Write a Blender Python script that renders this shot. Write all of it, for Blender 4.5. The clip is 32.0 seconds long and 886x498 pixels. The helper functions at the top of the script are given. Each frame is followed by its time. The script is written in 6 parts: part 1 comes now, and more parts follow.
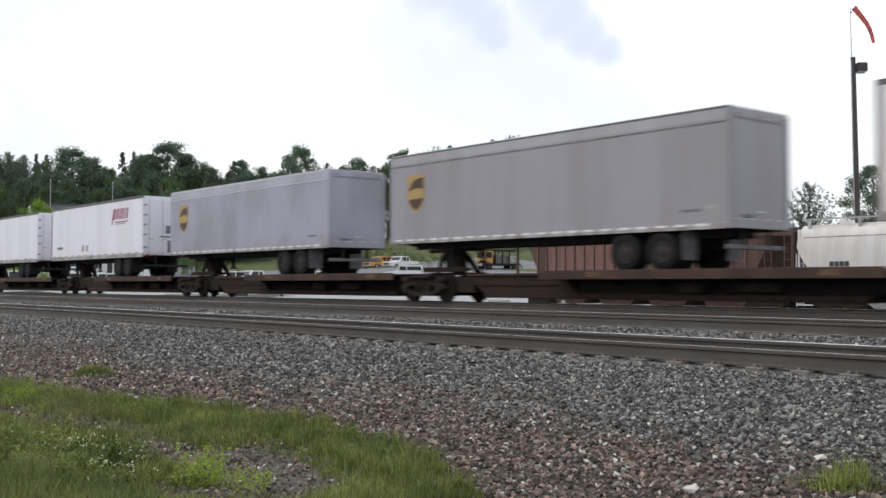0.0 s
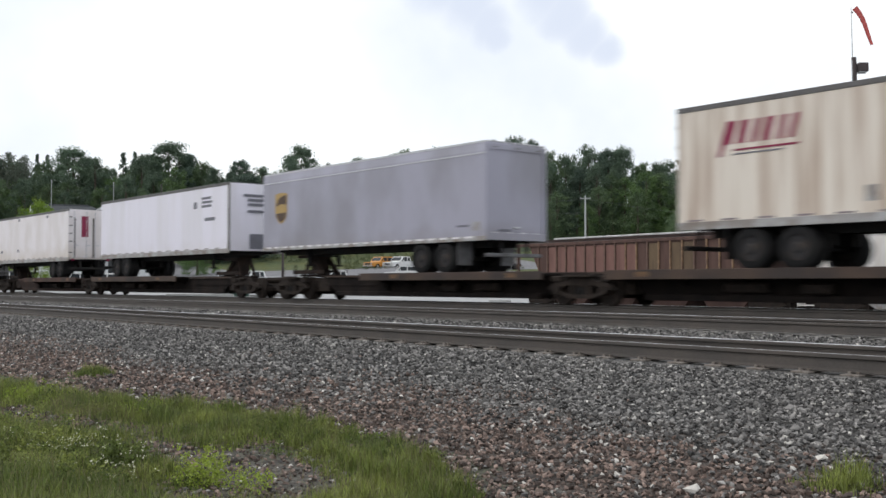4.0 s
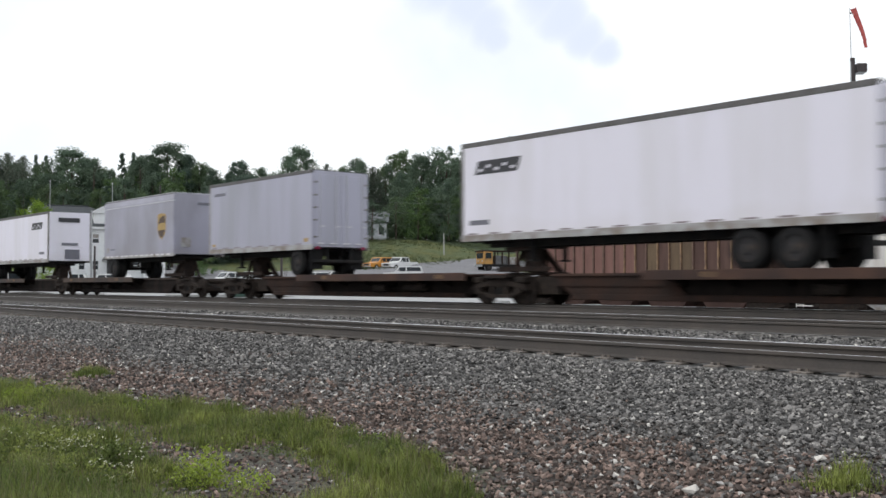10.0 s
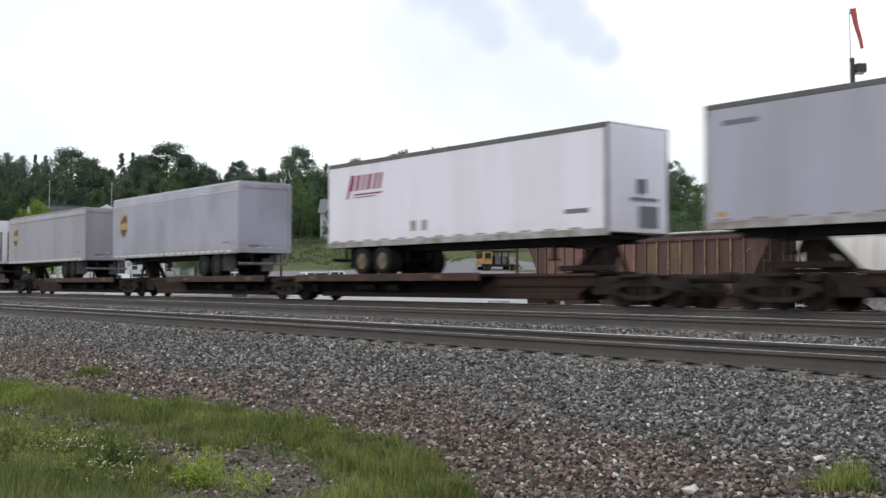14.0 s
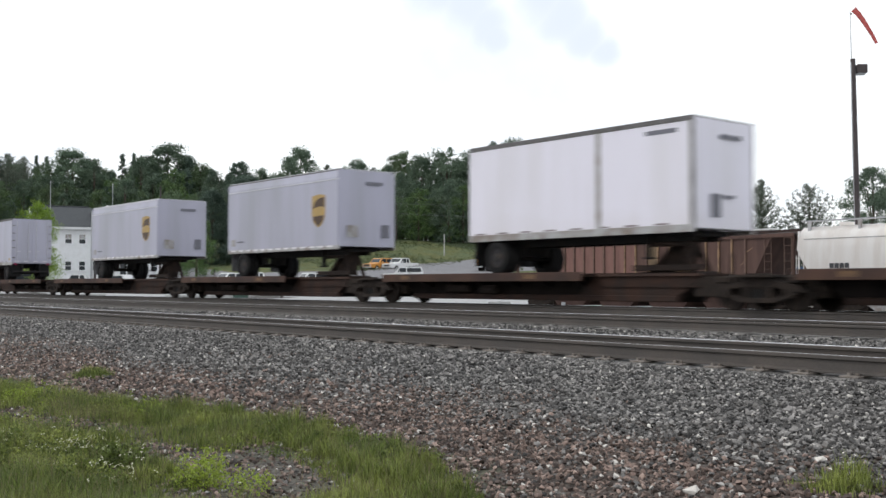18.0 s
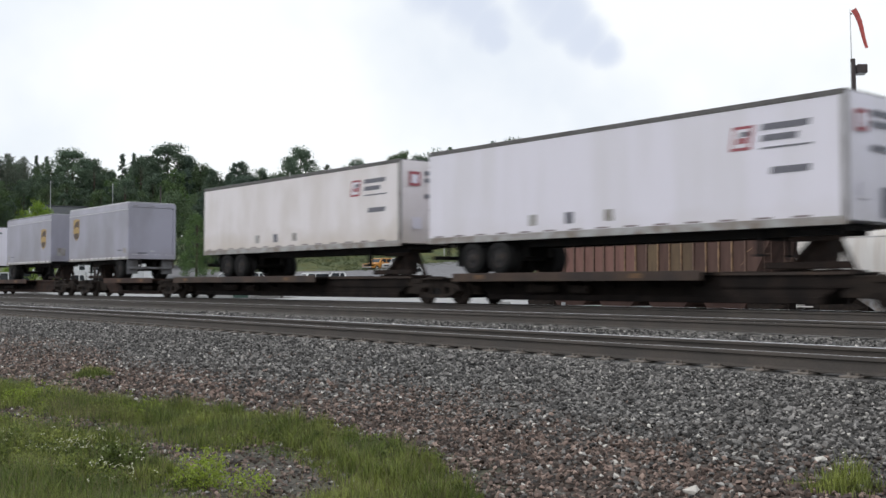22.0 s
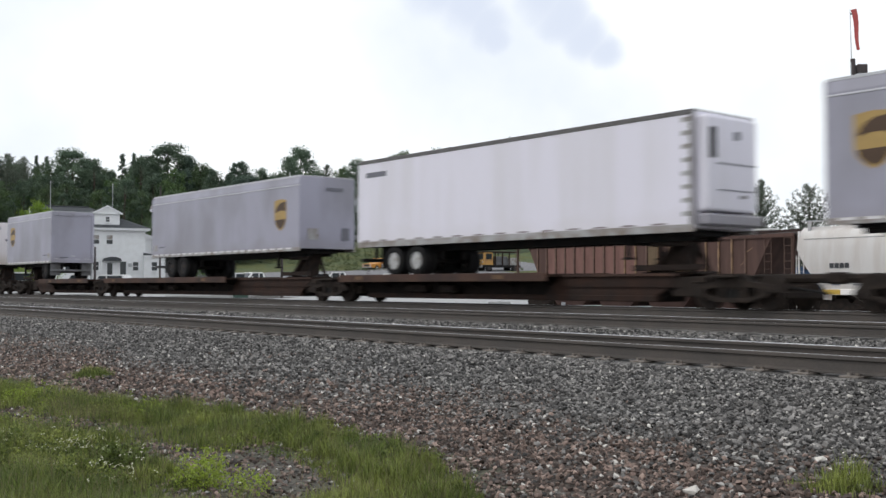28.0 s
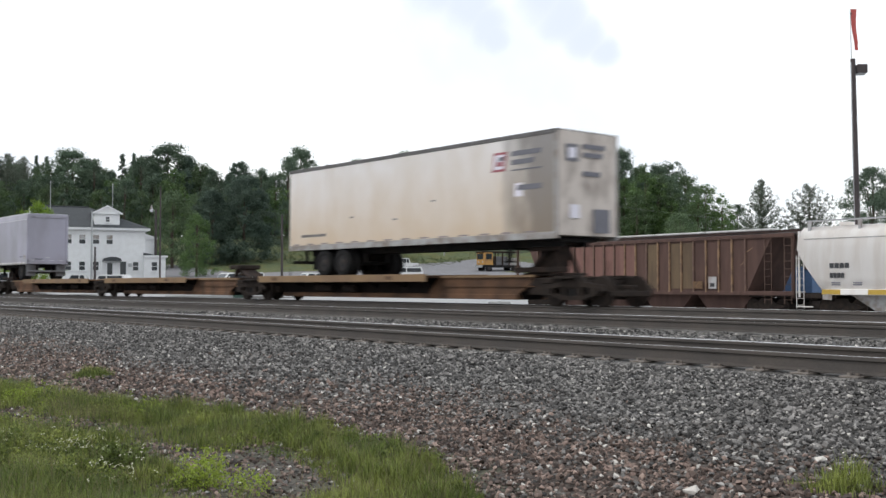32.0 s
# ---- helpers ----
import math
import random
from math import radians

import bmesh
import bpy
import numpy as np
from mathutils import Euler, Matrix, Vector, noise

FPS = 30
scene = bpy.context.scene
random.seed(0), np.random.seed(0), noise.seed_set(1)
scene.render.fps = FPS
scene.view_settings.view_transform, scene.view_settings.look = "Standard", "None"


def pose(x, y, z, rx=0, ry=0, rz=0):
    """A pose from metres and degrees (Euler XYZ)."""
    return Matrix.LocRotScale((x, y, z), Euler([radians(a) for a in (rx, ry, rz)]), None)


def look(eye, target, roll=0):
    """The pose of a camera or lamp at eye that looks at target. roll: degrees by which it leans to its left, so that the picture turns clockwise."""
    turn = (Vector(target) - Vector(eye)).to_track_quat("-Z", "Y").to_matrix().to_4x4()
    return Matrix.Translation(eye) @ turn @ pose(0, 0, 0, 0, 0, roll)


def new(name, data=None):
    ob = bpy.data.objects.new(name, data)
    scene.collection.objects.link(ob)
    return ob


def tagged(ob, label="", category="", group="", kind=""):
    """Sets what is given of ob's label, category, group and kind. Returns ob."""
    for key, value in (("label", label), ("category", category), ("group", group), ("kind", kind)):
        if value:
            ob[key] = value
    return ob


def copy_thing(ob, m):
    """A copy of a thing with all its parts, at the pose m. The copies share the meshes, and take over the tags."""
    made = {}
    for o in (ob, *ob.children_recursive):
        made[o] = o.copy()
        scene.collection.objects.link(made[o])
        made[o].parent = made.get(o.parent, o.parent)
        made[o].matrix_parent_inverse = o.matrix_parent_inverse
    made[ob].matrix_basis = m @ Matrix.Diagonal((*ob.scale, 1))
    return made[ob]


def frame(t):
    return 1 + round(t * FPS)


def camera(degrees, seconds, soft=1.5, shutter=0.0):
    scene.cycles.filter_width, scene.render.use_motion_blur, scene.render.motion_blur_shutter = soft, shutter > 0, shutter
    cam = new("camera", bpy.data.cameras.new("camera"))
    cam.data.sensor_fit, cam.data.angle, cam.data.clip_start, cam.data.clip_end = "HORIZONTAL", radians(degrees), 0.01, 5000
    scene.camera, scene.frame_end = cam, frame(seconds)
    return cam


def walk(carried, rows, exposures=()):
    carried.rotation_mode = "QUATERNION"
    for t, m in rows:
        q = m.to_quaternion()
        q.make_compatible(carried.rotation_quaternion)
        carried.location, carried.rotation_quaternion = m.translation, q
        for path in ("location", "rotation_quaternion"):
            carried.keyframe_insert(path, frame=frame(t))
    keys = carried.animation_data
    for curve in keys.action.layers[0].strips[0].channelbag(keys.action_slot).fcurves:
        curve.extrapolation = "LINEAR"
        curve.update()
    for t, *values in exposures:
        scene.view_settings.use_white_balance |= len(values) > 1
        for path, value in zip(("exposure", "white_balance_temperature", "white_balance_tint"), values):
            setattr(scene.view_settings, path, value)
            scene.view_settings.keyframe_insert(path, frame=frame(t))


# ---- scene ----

# ================= camera =================
YAW, PITCH, EYE_Z = 50.553, 2.012, 0.618
cam = camera(46.57, 32.0, soft=1.5, shutter=0.5)
NUDGE = [(0, 0, -.094), (1, .016, -.094), (1.5, .094, -.094), (2, .14, -.094), (3, .14, -.088), (3.5, .094, -.08), (5.5, 0, -.094), (9, 0, -.088),
         (9.5, 0, -.057), (11, -.047, -.047), (14, -.047, -.047), (14.5, 0, -.03), (16.5, 0, 0), (24, 0, 0), (32, 0, 0)]
# the camera meters a little up and down as bright and dark loads pass
METER = [(0, 0.05), (1, 0.14), (2, 0.05), (2.5, -0.015), (3.5, 0.0), (5.5, 0.05), (6, 0.06), (7, -0.06), (8, -0.075), (9, 0.03), (10, 0.08), (11, 0.02), (12, 0.02), (13, 0.13), (14, 0.04), (17, 0.16), (18, 0.16), (19, -0.005), (20, 0.05), (21, 0.04), (22, -0.07), (23, -0.085), (24, -0.005), (25, -0.035), (28, 0.0), (29, -0.1), (30, 0.0), (31, 0.2), (32, 0.14)]
walk(cam, [(t, pose(0, 0, EYE_Z, 90 + PITCH + up, 0, YAW + left)) for t, left, up in NUDGE], exposures=METER)

# ================= sky and sun =================
SUN_EL, SUN_AZ = radians(48), radians(215)
world = bpy.data.worlds.new("sky")
scene.world = world
world.use_nodes = True


CLOUDS = [((-0.746, 0.604, 0.282), 0.027), ((-0.732, 0.628, 0.265), 0.027), ((-0.721, 0.647, 0.248), 0.023), ((-0.717, 0.657, 0.235), 0.014),
          ((-0.677, 0.683, 0.275), 0.026), ((-0.667, 0.701, 0.253), 0.024), ((-0.656, 0.716, 0.237), 0.022), ((-0.645, 0.731, 0.223), 0.016)]


def build_sky():
    nt = world.node_tree
    nt.nodes.clear()
    n, link = nt.nodes.new, nt.links.new
    out, bg = n("ShaderNodeOutputWorld"), n("ShaderNodeBackground")
    sky = n("ShaderNodeTexSky")
    sky.sky_type, sky.sun_disc, sky.sun_elevation, sky.sun_rotation = "NISHITA", False, SUN_EL, SUN_AZ
    dim = n("ShaderNodeVectorMath")
    dim.operation = "SCALE"
    dim.inputs["Scale"].default_value = 0.11
    link(sky.outputs[0], dim.inputs[0])
    tc, puff, veil, ramp = n("ShaderNodeTexCoord"), n("ShaderNodeTexNoise"), n("ShaderNodeTexNoise"), n("ShaderNodeValToRGB")
    veil.inputs["Scale"].default_value, veil.inputs["Detail"].default_value = 3.2, 5
    link(tc.outputs["Generated"], veil.inputs["Vector"])
    ramp.color_ramp.elements[0].position, ramp.color_ramp.elements[1].position = .40, .58
    ramp.color_ramp.elements[0].color, ramp.color_ramp.elements[1].color = (.90, .96, 1.04, 1), (1.09, 1.12, 1.14, 1)
    link(veil.outputs["Fac"], ramp.inputs[0])
    # darker cloud bellies with ragged rims
    puff.inputs["Scale"].default_value, puff.inputs["Detail"].default_value = 7, 6
    link(tc.outputs["Generated"], puff.inputs["Vector"])
    off, add, nrm = n("ShaderNodeVectorMath"), n("ShaderNodeVectorMath"), n("ShaderNodeVectorMath")
    off.operation, add.operation, nrm.operation = "MULTIPLY_ADD", "ADD", "NORMALIZE"
    link(puff.outputs["Color"], off.inputs[0])
    off.inputs[1].default_value, off.inputs[2].default_value = (.08, .08, .08), (-.04, -.04, -.04)
    link(off.outputs[0], add.inputs[0])
    link(tc.outputs["Generated"], add.inputs[1])
    link(add.outputs[0], nrm.inputs[0])
    total = None
    for way, core in CLOUDS:
        dot, rng = n("ShaderNodeVectorMath"), n("ShaderNodeMapRange")
        dot.operation = "DOT_PRODUCT"
        dot.inputs[1].default_value = Vector(way).normalized()
        link(nrm.outputs[0], dot.inputs[0])
        rng.interpolation_type = "SMOOTHSTEP"
        rng.inputs[1].default_value, rng.inputs[2].default_value = math.cos(core * 1.35), math.cos(core * .2)
        link(dot.outputs["Value"], rng.inputs[0])
        if total is None:
            total = rng.outputs[0]
        else:
            mx = n("ShaderNodeMath")
            mx.operation = "MAXIMUM"
            link(total, mx.inputs[0])
            link(rng.outputs[0], mx.inputs[1])
            total = mx.outputs[0]
    dark = n("ShaderNodeMix")
    dark.data_type = "RGBA"
    link(total, dark.inputs[0])
    link(ramp.outputs[0], dark.inputs[6])
    dark.inputs[7].default_value = (.78, .845, .975, 1)
    mix = n("ShaderNodeMix")
    mix.data_type, mix.inputs[0].default_value = "RGBA", 0.95
    link(dim.outputs[0], mix.inputs[6])
    link(dark.outputs[2], mix.inputs[7])
    link(mix.outputs[2], bg.inputs[0])
    bg.inputs[1].default_value = 1.0
    link(bg.outputs[0], out.inputs[0])


build_sky()
sun = new("sun", bpy.data.lights.new("sun", "SUN"))
sun.data.energy, sun.data.angle, sun.data.color = 0.9, radians(18), (1.0, 0.96, 0.9)
sun.matrix_world = look((-30 * math.cos(SUN_EL) * 0.55, -30 * math.cos(SUN_EL) * 0.83, 30 * math.sin(SUN_EL)), (0, 0, 0))

# ================= materials =================


def mat(name, base, rough=0.6, metal=0.0, spots=None, scale=3.0, amount=0.5, grain=0.12, grain_scale=40.0, bump=0.0, bump_scale=60.0, stretch=(1, 1, 1),
        per_object=0.0, coat=0.0, island=0.0, lo=0.4, hi=0.65, soot=None, spec=0.5, splash=None, skew=0.0):
    m = bpy.data.materials.new(name)
    m.use_nodes = True
    nt = m.node_tree
    n, link = nt.nodes.new, nt.links.new
    b = nt.nodes["Principled BSDF"]
    b.inputs["Roughness"].default_value, b.inputs["Metallic"].default_value = rough, metal
    b.inputs["Coat Weight"].default_value, b.inputs["Specular IOR Level"].default_value = coat, spec
    tc, mp = n("ShaderNodeTexCoord"), n("ShaderNodeMapping")
    mp.inputs["Scale"].default_value = stretch
    link(tc.outputs["Object"], mp.inputs[0])
    big, ramp = n("ShaderNodeTexNoise"), n("ShaderNodeValToRGB")
    big.inputs["Scale"].default_value, big.inputs["Detail"].default_value = scale, 6
    link(mp.outputs[0], big.inputs["Vector"])
    e = ramp.color_ramp.elements
    e[0].position, e[1].position = lo, hi
    c2 = spots or tuple(c * 0.75 for c in base)
    e[0].color = (*base, 1)
    e[1].color = (*[a + (s - a) * amount for a, s in zip(base, c2)], 1)
    link(big.outputs["Fac"], ramp.inputs[0])
    fine, fm, mul = n("ShaderNodeTexNoise"), n("ShaderNodeMapRange"), n("ShaderNodeMix")
    fine.inputs["Scale"].default_value, fine.inputs["Detail"].default_value = grain_scale, 3
    link(tc.outputs["Object"], fine.inputs["Vector"])
    fm.inputs[3].default_value, fm.inputs[4].default_value = 1 - grain * 2, 1 + grain * 2
    link(fine.outputs["Fac"], fm.inputs[0])
    mul.data_type, mul.blend_type, mul.inputs[0].default_value = "RGBA", "MULTIPLY", 1.0
    link(ramp.outputs[0], mul.inputs[6])
    link(fm.outputs[0], mul.inputs[7])
    col = mul.outputs[2]
    for strength, kind in ((per_object, "ShaderNodeObjectInfo"), (island, "ShaderNodeNewGeometry")):
        if strength:
            info, r2, m2 = n(kind), n("ShaderNodeMapRange"), n("ShaderNodeMix")
            shade = info.outputs["Random" if kind == "ShaderNodeObjectInfo" else "Random Per Island"]
            r2.inputs[3].default_value, r2.inputs[4].default_value = 1 - strength, 1 + strength
            if skew:
                pw = n("ShaderNodeMath")
                pw.operation, pw.inputs[1].default_value = "POWER", skew
                link(shade, pw.inputs[0])
                shade = pw.outputs[0]
                r2.inputs[4].default_value = 1 + strength * (1 + skew)
            link(shade, r2.inputs[0])
            m2.data_type, m2.blend_type, m2.inputs[0].default_value = "RGBA", "MULTIPLY", 1.0
            link(col, m2.inputs[6])
            link(r2.outputs[0], m2.inputs[7])
            col = m2.outputs[2]
    if splash:
        # road dirt thrown up along the lower side, fading towards the roof
        sp, rg, sn, ad, m3 = n("ShaderNodeSeparateXYZ"), n("ShaderNodeMapRange"), n("ShaderNodeTexNoise"), n("ShaderNodeMath"), n("ShaderNodeMix")
        sn.inputs["Scale"].default_value, sn.inputs["Detail"].default_value = .9, 6
        link(tc.outputs["Object"], sn.inputs["Vector"])
        link(tc.outputs["Object"], sp.inputs[0])
        ad.operation = "MULTIPLY_ADD"
        link(sn.outputs["Fac"], ad.inputs[0])
        ad.inputs[1].default_value = 1.6
        link(sp.outputs[2], ad.inputs[2])
        rg.inputs[1].default_value, rg.inputs[2].default_value = splash[0] + .8, splash[1] + .8
        rg.inputs[3].default_value, rg.inputs[4].default_value = splash[2], 0
        link(ad.outputs[0], rg.inputs[0])
        m3.data_type = "RGBA"
        link(rg.outputs[0], m3.inputs[0])
        link(col, m3.inputs[6])
        m3.inputs[7].default_value = (*splash[3], 1)
        col = m3.outputs[2]
    if soot:
        # sooty end: grime that thickens along x from soot[0] to soot[1], with a ragged rim
        sp, rg, sn, ad, m3 = n("ShaderNodeSeparateXYZ"), n("ShaderNodeMapRange"), n("ShaderNodeTexNoise"), n("ShaderNodeMath"), n("ShaderNodeMix")
        sn.inputs["Scale"].default_value, sn.inputs["Detail"].default_value = 1.3, 5
        link(mp.outputs[0], sn.inputs["Vector"])
        link(tc.outputs["Object"], sp.inputs[0])
        ad.operation = "MULTIPLY_ADD"
        link(sn.outputs["Fac"], ad.inputs[0])
        ad.inputs[1].default_value = 2.6
        link(sp.outputs[0], ad.inputs[2])
        rg.inputs[1].default_value, rg.inputs[2].default_value, rg.inputs[4].default_value = soot[0] + 1.3, soot[1] + 1.3, soot[2]
        link(ad.outputs[0], rg.inputs[0])
        m3.data_type = "RGBA"
        link(rg.outputs[0], m3.inputs[0])
        link(col, m3.inputs[6])
        m3.inputs[7].default_value = (.06, .052, .05, 1)
        col = m3.outputs[2]
    link(col, b.inputs["Base Color"])
    if bump:
        bt, bn = n("ShaderNodeTexNoise"), n("ShaderNodeBump")
        bt.inputs["Scale"].default_value, bt.inputs["Detail"].default_value = bump_scale, 4
        link(tc.outputs["Object"], bt.inputs["Vector"])
        bn.inputs["Strength"].default_value, bn.inputs["Distance"].default_value = bump, 0.03
        link(bt.outputs["Fac"], bn.inputs["Height"])
        link(bn.outputs[0], b.inputs["Normal"])
    return m


STREAK = (1.6, 1.6, 0.22)
M = dict(
    white=mat("white_panel", (.80, .775, .865), .42, spots=(.64, .62, .63), scale=.7, amount=.35, grain=.03, stretch=STREAK, splash=(1.0, 1.7, .25, (.60, .56, .54))),
    sooty=mat("sooty_white_panel", (.60, .535, .485), .5, spots=(.13, .09, .07), scale=1.5, amount=.75, grain=.06, stretch=(1, 1, .6), lo=.45, hi=.72),
    soiled=mat("soiled_white_panel", (.81, .765, .785), .5, spots=(.62, .565, .53), scale=.9, amount=.5, grain=.04, stretch=(1, 1, .45), splash=(1.0, 2.0, .6, (.52, .45, .37))),
    cream=mat("cream_streaked_panel", (.80, .765, .755), .55, spots=(.68, .62, .56), scale=1.1, amount=.6, grain=.05, stretch=(1, 1, .4), soot=(12.2, 13.4, .7), splash=(.7, 3.9, .9, (.60, .45, .29))),
    stained=mat("stained_cream_panel", (.76, .69, .61), .6, spots=(.30, .175, .10), scale=2.0, amount=.8, grain=.06, stretch=(1.7, 1.7, .12), lo=.42, hi=.75, soot=(8.2, 12.4, .88)),
    grey=mat("grey_panel", (.365, .358, .435), .45, spots=(.25, .245, .275), scale=.55, amount=.75, grain=.035, stretch=(1, 1, .5), splash=(1.0, 1.6, .3, (.22, .20, .19))),
    darkgrey=mat("dark_grey_panel", (.29, .282, .325), .5, spots=(.235, .225, .245), scale=.5, amount=.6, grain=.04, stretch=STREAK),
    taupe=mat("taupe_grey_panel", (.325, .312, .35), .5, spots=(.26, .24, .245), scale=.6, amount=.6, grain=.04, stretch=STREAK),
    silver=mat("silver_panel", (.41, .405, .49), .38, metal=.15, spots=(.32, .32, .36), scale=.5, amount=.75, grain=.03, stretch=STREAK),
    alu=mat("brushed_aluminium", (.55, .55, .57), .4, metal=.55, grain=.06),
    railtrim=mat("grey_rail_trim", (.24, .23, .225), .6, spots=(.11, .095, .085), scale=1.6, amount=.9, grain=.1),
    beltpale=mat("pale_belt_rail", (.58, .58, .62), .4, metal=.2, spots=(.40, .39, .40), scale=1.2, amount=.6, grain=.06),
    flapgrey=mat("grey_mudflap", (.16, .16, .17), .8, spots=(.08, .075, .07), amount=.7, grain=.1),
    paletrim=mat("pale_rail_trim", (.40, .395, .40), .6, spots=(.20, .16, .13), scale=2.2, amount=.9, grain=.1),
    roof=mat("dark_roof_sheet", (.12, .12, .125), .6, grain=.08),
    brown=mat("brown_shield_paint", (.07, .035, .015), .5, grain=.05),
    gold=mat("gold_shield_paint", (.43, .285, .095), .5, grain=.06),
    red=mat("red_lettering_paint", (.25, .014, .06), .5, grain=.05),
    redfaded=mat("faded_red_paint", (.36, .09, .11), .55, grain=.06),
    black=mat("black_lettering_paint", (.035, .035, .04), .55, grain=.05),
    inkgrey=mat("grey_lettering_paint", (.16, .16, .19), .55, grain=.05),
    dash=mat("dirty_reflective_tape", (.24, .20, .21), .5, grain=.1),
    rooftrim=mat("dark_roof_rail", (.125, .12, .12), .6, spots=(.08, .075, .07), scale=2, amount=.8, grain=.1),
    tape=mat("reflective_tape", (.74, .72, .73), .35, grain=.06),
    rubber=mat("tyre_rubber", (.013, .013, .014), .9, spots=(.024, .022, .021), amount=.6, grain=.15, bump=.2, spec=.2),
    hub=mat("painted_wheel_hub", (.5, .5, .5), .45, spots=(.2, .18, .15), amount=.7, grain=.1, scale=6),
    hubdark=mat("dark_wheel_hub", (.036, .036, .039), .8, spots=(.06, .046, .036), amount=.7, grain=.1, scale=6, spec=.15),
    hubyellow=mat("ochre_wheel_hub", (.20, .145, .085), .6, spots=(.06, .05, .045), scale=5, amount=.9, grain=.12),
    chassis=mat("black_chassis_steel", (.019, .019, .020), .85, spots=(.034, .028, .024), amount=.6, grain=.1, spec=.2),
    rust=mat("rusty_brown_steel", (.040, .021, .015), .85, spots=(.022, .016, .014), scale=2.2, amount=.8, grain=.12, bump=.1, per_object=.12, spec=.25),
    tan=mat("tan_brown_steel", (.155, .085, .05), .8, spec=.2, spots=(.06, .038, .028), scale=1.1, amount=.9, grain=.1, bump=.1, per_object=.08),
    # grime of the black cars, and the shade put under every deck
    carblack=mat("grime_and_shade_black_steel", (.017, .0145, .014), .9, spec=.08, spots=(.031, .024, .021), scale=2, amount=.7, grain=.12, bump=.1, per_object=.12),
    edge=mat("worn_deck_edge", (.037, .020, .016), .85, spots=(.085, .042, .027), scale=.8, amount=.8, grain=.15),
    hitch=mat("greasy_rusty_hitch_steel", (.022, .016, .014), .85, spots=(.045, .027, .020), scale=4, amount=.8, grain=.14, spec=.3),
    edgedark=mat("worn_dark_deck_edge", (.036, .026, .023), .8, spots=(.078, .048, .033), scale=.8, amount=.8, grain=.15),
    deckyellow=mat("worn_yellow_marking", (.15, .085, .04), .75, spots=(.07, .04, .025), scale=9, amount=.8, grain=.15),
    yellow=mat("yellow_marking", (.5, .33, .05), .55, grain=.12),
    truck=mat("cast_truck_steel", (.024, .0195, .0175), .85, spots=(.046, .034, .027), scale=5, amount=.7, grain=.15, bump=.2, spec=.15),
    railside=mat("rail_steel_side", (.060, .052, .047), .7, spots=(.085, .070, .060), scale=1.5, amount=.7, grain=.12),
    tanedge=mat("worn_tan_deck_edge", (.20, .125, .07), .75, spots=(.27, .175, .09), scale=.8, amount=.8, grain=.15),
    railhead=mat("polished_rail_head", (.80, .80, .84), .45, metal=.4, grain=.05),
    tie=mat("weathered_tie_wood", (.125, .115, .105), .85, spots=(.20, .188, .172), scale=3, amount=.8, grain=.2, bump=.4, stretch=(8, 1, 8), per_object=.25),
    plate=mat("dusty_tie_plate", (.20, .175, .155), .8, spots=(.10, .08, .065), scale=9, amount=.8, grain=.18),
    stone=mat("ballast_stone", (.090, .085, .081), .8, spots=(.138, .131, .124), scale=9, amount=.7, grain=.16, grain_scale=90, island=.72, skew=1.7),
    brownstone=mat("brown_ballast_stone", (.110, .078, .065), .85, spots=(.156, .118, .099), scale=9, amount=.6, grain=.14, grain_scale=90, island=.64, skew=1.7),
    palestone=mat("pale_stone", (.55, .52, .48), .85, grain=.1, grain_scale=60, island=.25),
)


def ground_mat(name, a, b, c, vor, detail=4.0, bump=.8, dist=.03):
    m = bpy.data.materials.new(name)
    m.use_nodes = True
    nt = m.node_tree
    n, link = nt.nodes.new, nt.links.new
    p = nt.nodes["Principled BSDF"]
    p.inputs["Roughness"].default_value = .92
    tc, v, big = n("ShaderNodeTexCoord"), n("ShaderNodeTexVoronoi"), n("ShaderNodeTexNoise")
    v.inputs["Scale"].default_value = vor
    big.inputs["Scale"].default_value, big.inputs["Detail"].default_value = .35, 7
    link(tc.outputs["Object"], v.inputs["Vector"])
    link(tc.outputs["Object"], big.inputs["Vector"])
    r1, r2 = n("ShaderNodeValToRGB"), n("ShaderNodeValToRGB")
    sep = n("ShaderNodeSeparateColor")
    link(v.outputs["Color"], sep.inputs[0])
    link(sep.outputs[0], r1.inputs[0])
    r1.color_ramp.elements[0].color, r1.color_ramp.elements[1].color = (*a, 1), (*b, 1)
    link(big.outputs["Fac"], r2.inputs[0])
    r2.color_ramp.elements[0].position, r2.color_ramp.elements[1].position = .42, .6
    r2.color_ramp.elements[0].color, r2.color_ramp.elements[1].color = (1, 1, 1, 1), (*c, 1)
    mx = n("ShaderNodeMix")
    mx.data_type, mx.blend_type, mx.inputs[0].default_value = "RGBA", "MULTIPLY", 1
    link(r1.outputs[0], mx.inputs[6])
    link(r2.outputs[0], mx.inputs[7])
    link(mx.outputs[2], p.inputs["Base Color"])
    bn = n("ShaderNodeBump")
    bn.inputs["Strength"].default_value, bn.inputs["Distance"].default_value = bump, dist
    bn.invert = True
    link(v.outputs["Distance"], bn.inputs["Height"])
    link(bn.outputs[0], p.inputs["Normal"])
    return m


